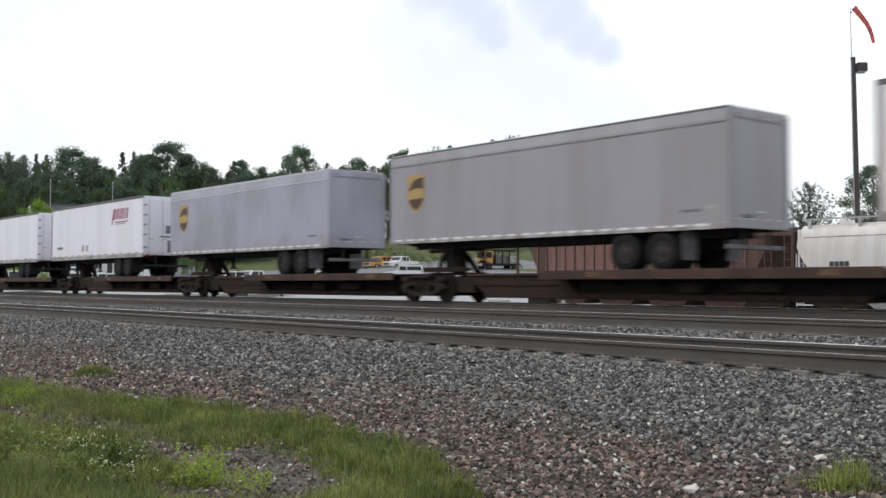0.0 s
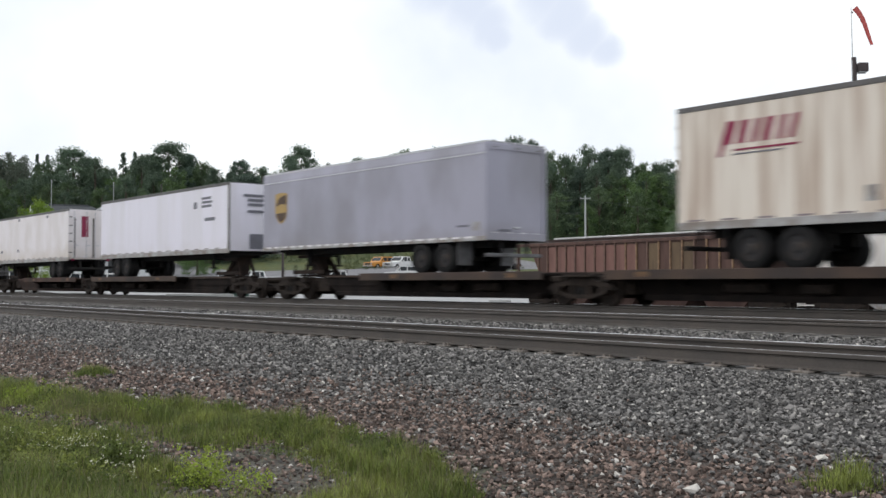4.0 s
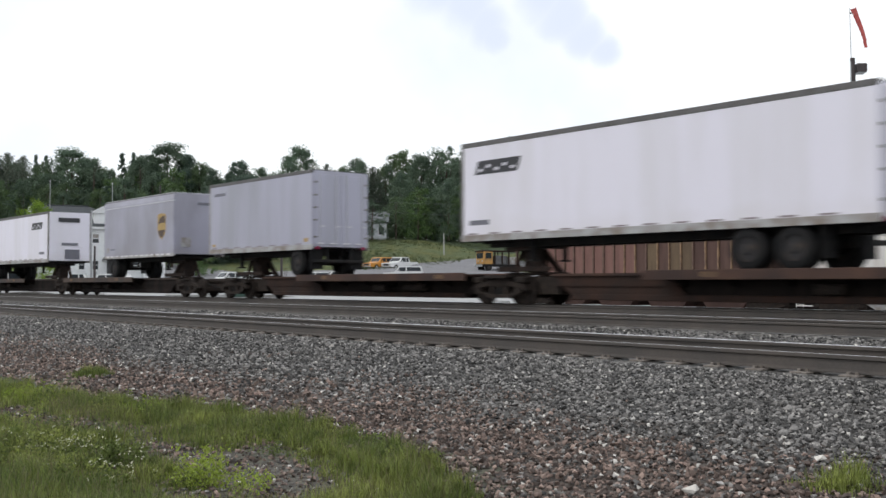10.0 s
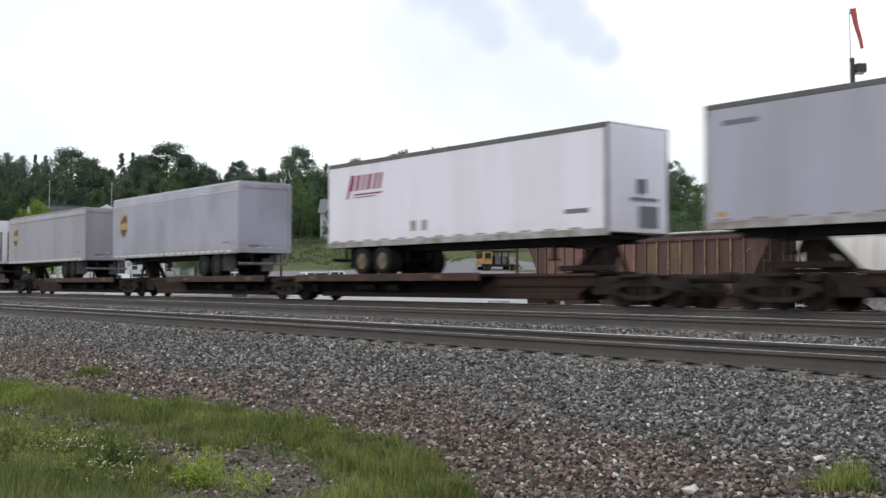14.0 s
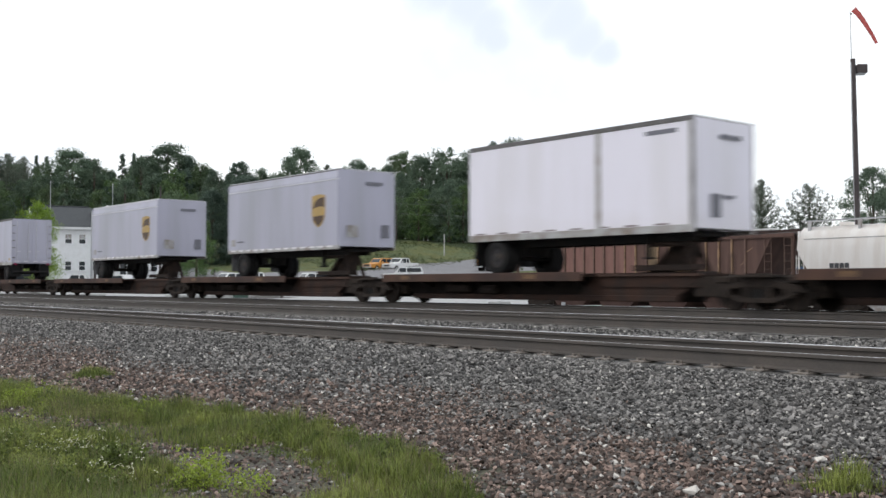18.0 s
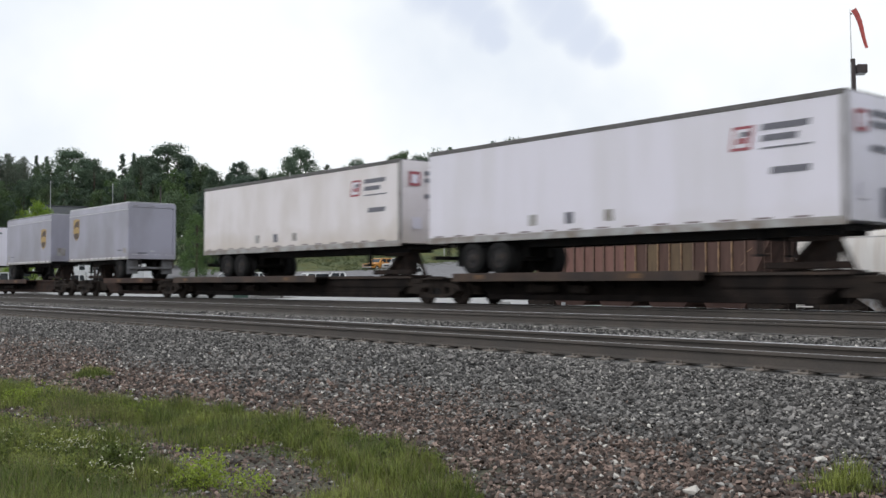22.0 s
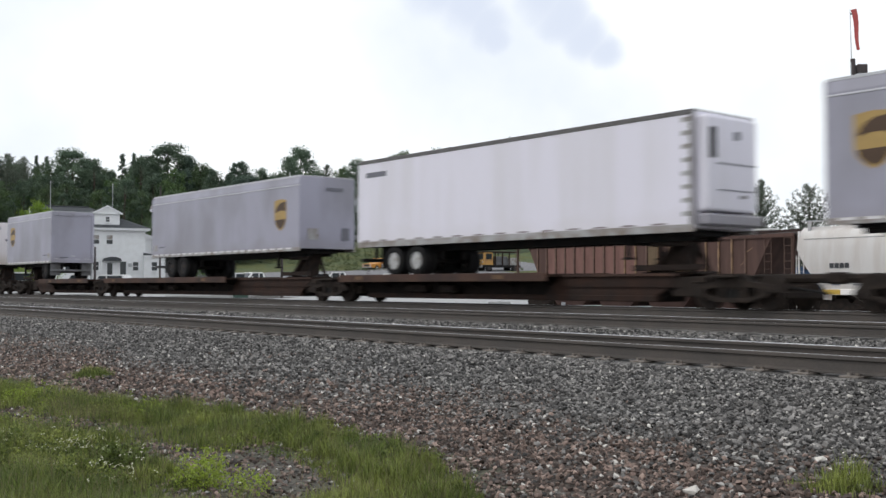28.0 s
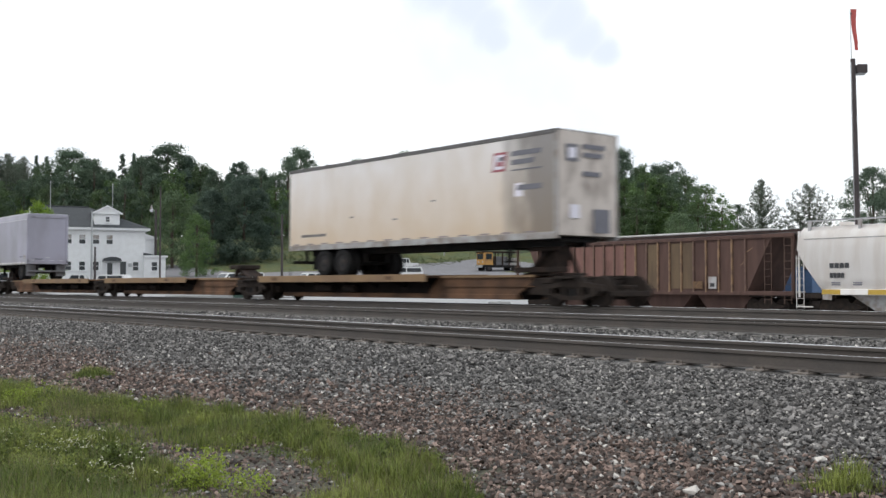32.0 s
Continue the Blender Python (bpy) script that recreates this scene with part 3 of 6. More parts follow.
    if ribs and not stripe:
        sm = bmesh.new()
        for i in range(1, int(L / 1.22)):
            box(i * 1.22, i * 1.22 + .035, -.004, .0, bottom + .06, top - .4 if stripe else top - .1, bm=sm)
        part("panel_seams", sm, sk, t)
    if tape:
        tp = bmesh.new()
        x = .3
        while x < L - .5:
            if stripe:
                box(x, x + .42, -.018, -.013, bottom - .015, bottom + .045, bm=tp)
            else:
                box(x, x + .45, -.006, -.001, bottom + .11, bottom + .155, bm=tp)
            x += 1.0 if not stripe else .62
        tagged(part("reflective_tape", tp, M[tape], t), kind="stuff")
        tp = bmesh.new()
        for k in range(4):
            box(rx + rs * .035, rx + rs * .04, .2 + k * .6, .5 + k * .6, bottom + .12, bottom + .17, bm=tp)
        tagged(part("reflective_tape", tp, M["tape"], t), kind="stuff")
    if deco:
        deco(t, L, top, bottom, nx, sign, rx, rs)
    return on_train(t)


def plate_on_end(t, x, sgn, y0, y1, z0, z1, material, name="text_bar", label=""):
    return part(name, box(x + sgn * .03, x + sgn * .04, y0, y1, z0, z1), material, t, label)


def deco_shield(t, L, top, bottom, nx, sg, rx, rs):
    x = nx - sg * (1.45 if L > 10 else 1.15 if sg < 0 else 1.35)
    shield(t, x, bottom + (1.58 if sg < 0 and L > 10 else 1.70 if sg < 0 else 1.38), .92, 1.28)
    part("text_bar", box(rx - rs * 1.1 - .3, rx - rs * 1.1 + .3, -.006, .001, bottom + .35, bottom + .42), M["inkgrey"], t)
    part("placard", box(rx - rs * .45 - .18, rx - rs * .45 + .18, -.006, .001, bottom + .22, bottom + .5), M["paletrim"], t)
    if sg > 0:
        plate_on_end(t, nx, sg, .35, .85, bottom + .35, bottom + .8, M["paletrim"], "placard", "pale placard on the nose")
        plate_on_end(t, nx, sg, 1.95, 2.3, bottom + .35, bottom + .85, M["inkgrey"], "connector_box")
        plate_on_end(t, nx, sg, 1.2, 2.0, top - .55, top - .42, M["inkgrey"])
    else:
        plate_on_end(t, rx, rs, .5, 1.0, bottom + .2, bottom + .27, M["inkgrey"])


def deco_red_word(t, L, top, bottom, nx, sg, rx, rs):
    red_word(t, 1.35 if sg > 0 else L - 3.9, top - 1.05)
    x = L - 1.6 if sg > 0 else 1.0
    part("text_bar", box(x, x + .9, -.006, .001, bottom + .55, bottom + .68), M["inkgrey"], t)
    for x in (5.0, 5.6):
        part("placard", box(x, x + .3, -.006, .001, bottom + .35, bottom + .7), M["paletrim"], t)
    plate_on_end(t, L, 1, 1.2, 1.6, bottom + 1.1, bottom + 1.5, M["inkgrey"], "placard")
    plate_on_end(t, L, 1, 1.3, 2.1, bottom + .15, bottom + .75, M["inkgrey"], "connector_box")
    plate_on_end(t, L, 1, .9, 2.1, bottom + .9, bottom + .98, M["inkgrey"])


def deco_black_word(t, L, top, bottom, nx, sg, rx, rs):
    black_word(t, L - 3.1 if sg > 0 else .65, top - 1.02)
    x = L - 1.6 if sg > 0 else .4
    part("text_bar", box(x, x + .9, -.006, .001, bottom + .4, bottom + .55), M["inkgrey"], t)
    if sg > 0:
        plate_on_end(t, nx, sg, .6, 1.9, top - .62, top - .35, M["black"], "marking", "black marking block")
        plate_on_end(t, nx, sg, .8, 1.8, bottom + .95, bottom + 1.1, M["inkgrey"])
        plate_on_end(t, nx, sg, 1.0, 1.9, bottom + .1, bottom + .7, M["inkgrey"], "connector_box")
    else:
        for y in (.55, 1.0, 1.5, 2.1):
            plate_on_end(t, rx, rs, y, y + .12, bottom + .15, top - .8, M["stained"], "stain", "brown streak down the doors")


def deco_cream(t, L, top, bottom, nx, sg, rx, rs):
    red_block(t, L - 2.75, top - 1.05)
    block_end(t, L, top, bottom, "inkgrey")
    part("text_bar", box(.9, 2.6, -.006, .001, bottom + .4, bottom + .5), M["railtrim"], t)
    part("placard", box(L - 1.75, L - 1.4, -.006, .001, bottom + 1.2, bottom + 1.6), M["white"], t)
    for x, z in ((4.2, 1.0), (6.8, .8), (8.9, 1.3)):
        part("patch", box(x, x + .22, -.006, .001, bottom + z, bottom + z + .05), M["railtrim"], t)


def deco_red_block(t, L, top, bottom, nx, sg, rx, rs):
    red_block(t, L - 3.0, top - 1.12)
    for x in (L * .32, L * .42, L * .52):
        part("placard", box(x, x + .32, -.006, .001, bottom + .3, bottom + .62), M["inkgrey"] if x == L * .42 else M["paletrim"], t)
    block_end(t, L, top, bottom)


def block_end(t, L, top, bottom, faded="redfaded"):
    mk = plate_on_end(t, L, 1, .35, .85, top - .9, top - .4, M[faded], "marking", "faded framed emblem")
    part("stroke", box(L + .041, L + .045, .45, .75, top - .8, top - .5), M["white"], mk)
    for z, y1 in ((top - .5, 2.0), (top - .75, 1.9), (top - 1.3, 1.8)):
        plate_on_end(t, L, 1, 1.05, y1, z, z + .14, M["inkgrey"])
    plate_on_end(t, L, 1, .5, .9, bottom + .5, bottom + .9, M["white"], "placard")
    plate_on_end(t, L, 1, 1.5, 2.2, bottom + .1, bottom + .8, M["inkgrey"], "connector_box")


def deco_text(t, L, top, bottom, nx, sg, rx, rs):
    x = L - 2.6
    for z, w in ((top - .62, .9), (top - .8, 1.0), (top - .98, .95)):
        part("text_bar", box(x, x + w, -.006, .001, z, z + .11), M["inkgrey"], t)
    part("text_bar", box(x + .3, x + 1.3, -.006, .001, top - 1.6, top - 1.45), M["inkgrey"], t)
    part("placard", box(x - .8, x - .5, -.006, .001, top - 1.0, top - .7), M["inkgrey"], t)
    for z, y0, y1 in ((top - .6, .7, 2.0), (top - .8, .9, 1.9), (top - 1.0, .9, 1.7), (top - 1.3, .9, 2.0)):
        plate_on_end(t, L, 1, y0, y1, z, z + .12, M["inkgrey"])
    plate_on_end(t, L, 1, 1.0, 1.9, bottom + .1, bottom + .75, M["inkgrey"], "connector_box")


def deco_plain(t, L, top, bottom, nx, sg, rx, rs):
    part("text_bar", box(.5, 1.5, -.006, .001, top - .55, top - .42), M["inkgrey"], t)
    part("placard", box(L - .6, L - .3, -.006, .001, bottom + .2, bottom + .35), M["gold"], t)
    part("placard", box(.3, .6, -.006, .001, bottom + .2, bottom + .32), M["gold"], t)


def deco_old(t, L, top, bottom, nx, sg, rx, rs):
    for x, z in ((1.8, .6), (5.2, .6), (5.4, 2.6), (10.8, 2.55)):
        part("patch", box(x, x + .35, -.006, .001, bottom + z, bottom + z + .16), M["inkgrey"], t)
    plate_on_end(t, rx, rs, .75, 1.15, bottom + 1.3, top - .4, M["red"], "door_panel", "dull red panel on the rear door")
    for y in (.3, 1.4, 2.2):
        plate_on_end(t, rx, rs, y, y + .1, bottom + .1, top - .5, M["stained"], "stain", "brown streak down the doors")


def deco_dirty(t, L, top, bottom, nx, sg, rx, rs):
    part("text_bar", box(L - 2.6, L - 1.5, -.006, .001, bottom + .5, bottom + .66), M["inkgrey"], t)
    plate_on_end(t, L, 1, .8, 1.7, top - 1.3, top - 1.15, M["inkgrey"])
    plate_on_end(t, L, 1, 1.1, 1.6, bottom + .1, bottom + .6, M["inkgrey"], "connector_box")
    for y in (.2, 2.2):
        plate_on_end(t, L, 1, y, y + .25, top - .5, top - .35, M["inkgrey"])


def deco_post(t, L, top, bottom, nx, sg, rx, rs):
    part("side_post", box(L * .62, L * .62 + .18, -.012, 0, bottom, top - .05), M["paletrim"], t, "grey upright on the side")
    part("text_bar", box(L - 1.5, L - .5, -.006, .001, top - .38, top - .26), M["inkgrey"], t)
    plate_on_end(t, nx, sg, .7, 1.1, bottom + .3, bottom + .9, M["inkgrey"], "connector_box")
    plate_on_end(t, nx, sg, 1.1, 2.0, top - .5, top - .38, M["inkgrey"])
    plate_on_end(t, nx, sg, 1.2, 1.7, bottom + .8, bottom + .88, M["inkgrey"])


def deco_reefer(t, L, top, bottom, nx, sg, rx, rs):
    part("text_bar", box(.5, 1.7, -.006, .001, top - .62, top - .44), M["inkgrey"], t)
    for i in range(8):
        z = bottom + .3 + i * .34
        part("vent_mark", box(L - .35, L - .1, -.008, .001, z, z + .12), M["paletrim"], t)
    unit = part("cooling_unit", box(L, L + .34, .14, WIDTH - .34, bottom + .42, top - .14, .08, seg=3), M["white"], t, "white cooling unit on the nose")
    part("grille", box(L + .34, L + .35, .2, .5, bottom + 1.75, top - .45, .004), M["black"], unit)
    part("louvre", box(L + .34, L + .352, .5, WIDTH - .4, bottom + 1.62, bottom + 1.65), M["inkgrey"], unit)
    part("louvre", box(L + .34, L + .352, .6, WIDTH - .5, bottom + .95, bottom + .98), M["inkgrey"], unit)
    part("emblem", box(L + .34, L + .35, 1.25, 1.5, top - .72, top - .5), M["inkgrey"], unit)
    part("latch", box(L + .34, L + .365, 1.5, 1.75, bottom + .78, bottom + .86, .005), M["railtrim"], unit)
    part("nose_gap", box(L, L + .03, WIDTH - .3, WIDTH - .06, bottom + .3, top - .2), M["railtrim"], t, "dark channel beside the cooling unit")
    part("tank", box(L + .0, L + .36, .12, WIDTH - .1, bottom + .06, bottom + .36, .05), M["taupe"], t, "beige-grey fuel tank tray")


FT28, FT45, FT48 = 8.53, 13.72, 14.63
SHIELDED = dict(stripe=True, trim="paletrim", deco=deco_shield, tape="tape")


def shield_label(skin, extra):
    return skin + " semi-trailer with gold-brown shield, " + extra


TRAILERS = [
    (-78.9, FT45, "L", "white", dict(label="white semi-trailer riding a flat spine car")),
    (-62.6, FT45 - .4, "L", "white", dict(deco=deco_red_word, label="white semi-trailer with slanted red marking near its doors")),
    (-46.1, FT45, "L", "grey", dict(SHIELDED, top=3.98, label=shield_label("light grey", "on a spine car"))),
    (-28.5, FT45, "L", "taupe", dict(SHIELDED, top=4.02, label=shield_label("dusty grey", "on a rusty spine car"))),
    (-11.05, FT48, "L", "soiled", dict(deco=deco_old, slide=2.2, top=4.04, trim="paletrim", label="dirty white semi-trailer with a red door panel")),
    (8.6, FT48, "R", "white", dict(deco=deco_text, label="clean white semi-trailer with grey text bars")),
    (26.2, FT45, "L", "grey", dict(SHIELDED, top=4.12, label=shield_label("light grey", "on a black spine car"))),
    (47.2, FT45, "R", "stained", dict(deco=deco_red_word, trim="paletrim", end_skin="sooty", label="rust-streaked cream semi-trailer with red marking")),
    (64.4, FT45, "R", "white", dict(deco=deco_red_word, end_skin="soiled", label="white semi-trailer with a red marking, sooty nose")),
    (81.9, FT45, "R", "white", dict(deco=deco_black_word, roofline=.14, label="white semi-trailer with black marking blocks")),
    (104.6, FT28, "R", "grey", dict(SHIELDED, axles=1, top=4.05, dark_roof=True, label=shield_label("short grey", "on a black spine car"))),
    (116.8, FT28, "L", "silver", dict(axles=1, deco=deco_plain, trim="paletrim", top=4.08, label="short plain silver semi-trailer with panelled doors")),
    (134.1, FT45, "L", "white", dict(deco=deco_black_word, roofline=.14, label="white semi-trailer, black marking and rust-streaked doors")),
    (151.6, FT45, "L", "taupe", dict(SHIELDED, top=3.98, label=shield_label("taupe grey", "on a rusty spine car"))),
    (169.3, FT45, "L", "grey", dict(SHIELDED, top=4.1, label=shield_label("blue-grey", "on a rusty spine car"))),
    (190.0, FT45, "R", "white", dict(deco=deco_red_word, roofline=.14, hub="hubyellow", label="white semi-trailer with red marking and ochre hubs")),
    (206.9, FT28 + .1, "L", "silver", dict(axles=1, deco=deco_plain, trim="paletrim", top=4.08, label="short plain silver semi-trailer, pale side rails")),
    (229.75, FT28, "R", "silver", dict(SHIELDED, axles=1, top=3.9, label=shield_label("short silver", "on a brown spine car"))),
    (245.6, FT28, "R", "silver", dict(SHIELDED, axles=1, top=4.0, dark_roof=True, label=shield_label("short silver", "with a dark roof"))),
    (261.5, FT28, "R", "white", dict(axles=1, deco=deco_post, top=3.95, label="short white semi-trailer with a grey side upright")),
    (278.1, FT28, "R", "grey", dict(SHIELDED, axles=1, top=3.98, dark_roof=True, label=shield_label("short grey", "sooty at the nose"))),
    (289.7, FT28, "L", "grey", dict(SHIELDED, axles=1, top=3.98, label=shield_label("short grey", "doors trailing"))),
    (306.8, FT48, "R", "soiled", dict(deco=deco_red_block, top=4.0, label="soiled white semi-trailer with red framed emblem")),
    (323.0, FT48, "R", "white", dict(deco=deco_red_block, top=4.02, label="white semi-trailer with red framed emblem and placards")),
    (340.4, FT45, "R", "darkgrey", dict(SHIELDED, top=3.96, label=shield_label("dark grey", "on a black spine car"))),
    (356.5, FT45, "R", "soiled", dict(deco=deco_dirty, top=4.03, label="plain dirty white semi-trailer with a grey text bar")),
    (373.4, FT28, "L", "grey", dict(SHIELDED, axles=1, top=4.15, label=shield_label("short grey", "on a brown spine car"))),
    (396.5, FT45, "R", "grey", dict(SHIELDED, top=3.98, label=shield_label("grey", "pale placards on its nose"))),
    (414.2, FT48, "R", "white", dict(deco=deco_reefer, hub="hub", trim="paletrim", label="white refrigerated semi-trailer with cooling unit")),
    (432.4, FT28, "L", "grey", dict(SHIELDED, axles=1, top=4.26, label=shield_label("short grey", "ahead of empty spine cars"))),
    (473.0, FT48, "R", "cream", dict(deco=deco_cream, slide=3.0, top=4.17, end_skin="sooty", label="cream stained semi-trailer with red framed emblem")),
]
for s0, ln, nose, skin, opts in TRAILERS:
    trailer(s0, ln, nose, skin, **opts)

# ---- spine cars and their trucks ----
CAR_Y = 22.45


def truck_master():
    t = thing("freight_truck", pose(0, CAR_Y, 0), "cast steel two-axle freight truck on the rails", "rail truck", "trucks of the train")
    for y in (-1.0, 1.0):
        side = prism([(-1.25, .45), (-1.1, .62), (-.55, .70), (-.34, .90), (.34, .90), (.55, .70), (1.1, .62), (1.25, .45), (1.05, .45), (.5, .57), (-.5, .57), (-1.05, .45)], y - .07, y + .07)
        prism([(-1.1, .42), (-.95, .36), (-.45, .2), (.45, .2), (.95, .36), (1.1, .42), (1.0, .46), (.4, .31), (-.4, .31), (-1.0, .46)], y - .08, y + .06, side)
        for x in (-.32, .32):
            box(x - .07, x + .07, y - .075, y + .075, .27, .62, .015, side)
        fr = part("side_frame", side, M["truck"], t)
        for x in (-.13, .0, .13):
            part("spring", rod((x, y, .3), (x, y, .52), .05, None, 7), M["chassis"], fr)
        for x in (-.89, .89):
            part("bearing_cap", rod((x, y - .13, .44), (x, y + .13, .44), .13, None, 10), M["truck"], fr)
    part("bolster", box(-.2, .2, -1.05, 1.05, .5, .78, .03), M["truck"], t)
    # added block that shuts out the light between the wheels
    part("spring_plank", box(-.42, .42, -.96, .96, .2, .52, .03), M["truck"], t)
    for x in (-1.3, -.42, .42, 1.3):
        part("brake_beam", box(x - .07, x + .07, -.85, .85, .3, .46, .02), M["truck"], t)
    for x in (-.89, .89):
        part("brake_rod", box(x - .5, x + .5, -.1, .1, .5, .62, .02), M["truck"], t)
    for x in (-.89, .89):
        ws = part("wheelset", rod((0, -.9, 0), (0, .9, 0), .08), M["truck"], t, at=pose(x, 0, .435))
        for y in (-.7525, .7525):
            s = 1 if y > 0 else -1
            w = rod((0, y - .06, 0), (0, y + .06, 0), .425, .435 if s < 0 else .42, 20)
            rod((0, y - s * .075, 0), (0, y - s * .05, 0), .462, None, 20, w)
            for k in range(6):
                a = k * math.tau / 6
                rod((.24 * math.cos(a), y + s * .055, .24 * math.sin(a)), (.24 * math.cos(a), y + s * .068, .24 * math.sin(a)), .06, None, 8, w)
            part("wheel", w, M["truck"], ws)
    return t


TRUCK = truck_master()
truck_used = []


def truck_at(s):
    if not truck_used:
        ob = TRUCK
        ob.matrix_basis = pose(s, CAR_Y, 0)
    else:
        ob = copy_thing(TRUCK, pose(s, CAR_Y, 0))
    truck_used.append((s, ob))
    on_train(ob)


def spine_car(a, b, nose, paint, edge, label, king=None):
    """One platform of a spine car between its trucks at a and b; the trailer's nose end carries the hitch."""
    t = thing("spine_car", pose(a, CAR_Y, 0), label, "rail car", "spine cars of the train")
    L = b - a
    p, e = M[paint], M[edge]

    def fx(x):
        return x if nose == "R" else L - x
    deck_end = L * .66
    spine = prism([(fx(1.5), .86), (fx(L - 2.1), .86), (fx(L - 2.1), .60), (fx(L - 2.7), .17), (fx(2.1), .17), (fx(1.5), .58)], -.46, .46)
    # deck shade put into the sill's colour: black steel on every car
    part("centre_sill", spine, M["carblack"], t, "black box sill, deck shade in its colour")
    for s in (-1, 1):
        part("bottom_flange", box(fx(2.0), fx(L - 2.65), s * .54 - .12, s * .54 + .12, .17, .34, .02), p, t)
    part("draft_sill", box(fx(-.15), fx(1.55), -.62, .62, .32, .84, .02), M["truck"], t)
    part("draft_sill", box(fx(L - 2.15), fx(L + .15), -.62, .62, .32, .84, .02), M["truck"], t)
    part("top_plate", box(fx(1.2), fx(L - 1.9), -.54, .54, .86, .90, .008), p, t)
    # wheel deck
    for y0, y1 in ((-1.36, -.42), (.42, 1.36)):
        part("deck_panel", box(fx(1.25), fx(deck_end), y0, y1, .86, .925, .01), p, t)
    for y in (-1.37, 1.37):
        part("deck_edge", box(fx(1.2), fx(deck_end + .05), y - .03, y + .03, .73, .985, .01), e, t, "worn side flange of the deck")
    n = 7
    for i in range(n):
        x = fx(1.5 + i * (deck_end - 2.1) / (n - 1))
        for s in (-1, 1):
            # brackets coloured black for the same shade under the deck
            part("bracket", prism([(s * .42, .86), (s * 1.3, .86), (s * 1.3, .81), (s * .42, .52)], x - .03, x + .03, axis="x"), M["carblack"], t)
    for s in (-1, 1):
        part("nose_sill", prism([(fx(deck_end - .2), .90), (fx(L - 1.9), .90), (fx(L - 2.1), .66), (fx(L - 2.9), .17), (fx(deck_end - .9), .17)], s * .62 - .02, s * .62 + .02), p, t)
        part("flange_strip", box(fx(deck_end), fx(L - 1.95), s * .65 - .03, s * .65 + .03, .56, .60), p, t)
        part("flange_strip", box(fx(deck_end), fx(L - 1.9), s * .66 - .05, s * .66 + .05, .86, .93), e, t)
    # end bits
    for x in (fx(.15), fx(L - .15)):
        part("end_platform", box(x - .35, x + .35, -1.25, 1.25, .80, .86, .01), M["truck"], t)
    for x in (fx(.95), fx(L - .95)):
        part("side_bearing", box(x - .2, x + .2, -1.1, 1.1, .66, .84, .03), M["truck"], t)
    gx = fx(L - .6)
    for yy in (-1.2, 1.2):
        part("grab_rail", rod((gx, yy, .86), (gx, yy, 1.35), .02, None, 5), M["truck"], t)
    part("brake_rigging", box(fx(L * .24), fx(L * .24 + 1.2), -.75, -.45, .4, .65, .05), M["truck"], t)
    part("brake_cylinder", rod((fx(L * .36), -.8, .5), (fx(L * .36 + .7), -.8, .5), .13), M["truck"], t)
    # hitch
    loaded = king is not None
    hx = min(L - .4, king - a if nose == "R" else b - king) if loaded else L - 1.75
    up = 1.86 if loaded else 1.38
    tip = hx if loaded else hx - .75
    for s in (-1, 1):
        part("hitch_strut", rod((fx(hx - .95), s * .36, .9), (fx(tip), s * .3, up), .11, None, 7), M["hitch"], t)
        part("hitch_strut", rod((fx(hx + .45), s * .36, .9), (fx(tip), s * .3, up), .075, None, 7), M["hitch"], t)
    part("hitch_head", box(fx(tip - .42), fx(tip + .42), -.56, .56, up - .06, up + .13, .03), M["truck"], t)
    part("hitch_base", box(fx(hx - 1.15), fx(hx + .65), -.5, .5, .9, .98, .02), M["hitch"], t)
    part("hitch_column", prism([(fx(hx - .45), 1.0), (fx(hx + .1), 1.0), (fx(tip + .22), up), (fx(tip - .25), up)], -.26, .26), M["hitch"], t)
    if loaded:
        part("hitch_gusset", prism([(fx(hx - 1.0), .98), (fx(hx - .3), .98), (fx(tip), 1.45), (fx(tip - .35), 1.45)], -.3, -.27), M["hitch"], t)
        part("hitch_crossbar", box(fx(tip - .75), fx(tip + .6), -.62, -.52, up - .22, up - .10, .02), M["hitch"], t)
        part("hitch_crossbar", box(fx(hx - 1.35), fx(hx + .9), -.66, -.56, 1.0, 1.16, .02), M["hitch"], t)
    for yy in (-.5, .5):
        part("brake_hose", rod((fx(L - .5), yy * 1.6, .86), (fx(L + .3), yy * 1.3, .62), .03, None, 5), M["rubber"], t)
    part("hitch_brace", rod((fx(hx - .4), -.4, 1.1), (fx(hx - .4), .4, 1.1), .05), p, t)
    for k in range(2):
        x = fx(2.5 + k * (deck_end - 4.5))
        part("yellow_patch", box(x - .22, x + .22, -1.405, -1.40, .80, .93), M["deckyellow"], t)
    return on_train(t)


def couple(s0, s1):
    c = thing("coupler", pose(s0, CAR_Y, 0), "dark steel drawbar between two car sets", "coupler")
    part("drawbar", rod((0, 0, .78), (s1 - s0, 0, .78), .11), M["truck"], c)
    part("knuckle", box((s1 - s0) / 2 - .25, (s1 - s0) / 2 + .25, -.2, .2, .64, .92, .05), M["truck"], c)
    part("air_hose", rod((.2, -.35, .7), ((s1 - s0) / 2, -.4, .42), .03), M["rubber"], c)
    on_train(c)


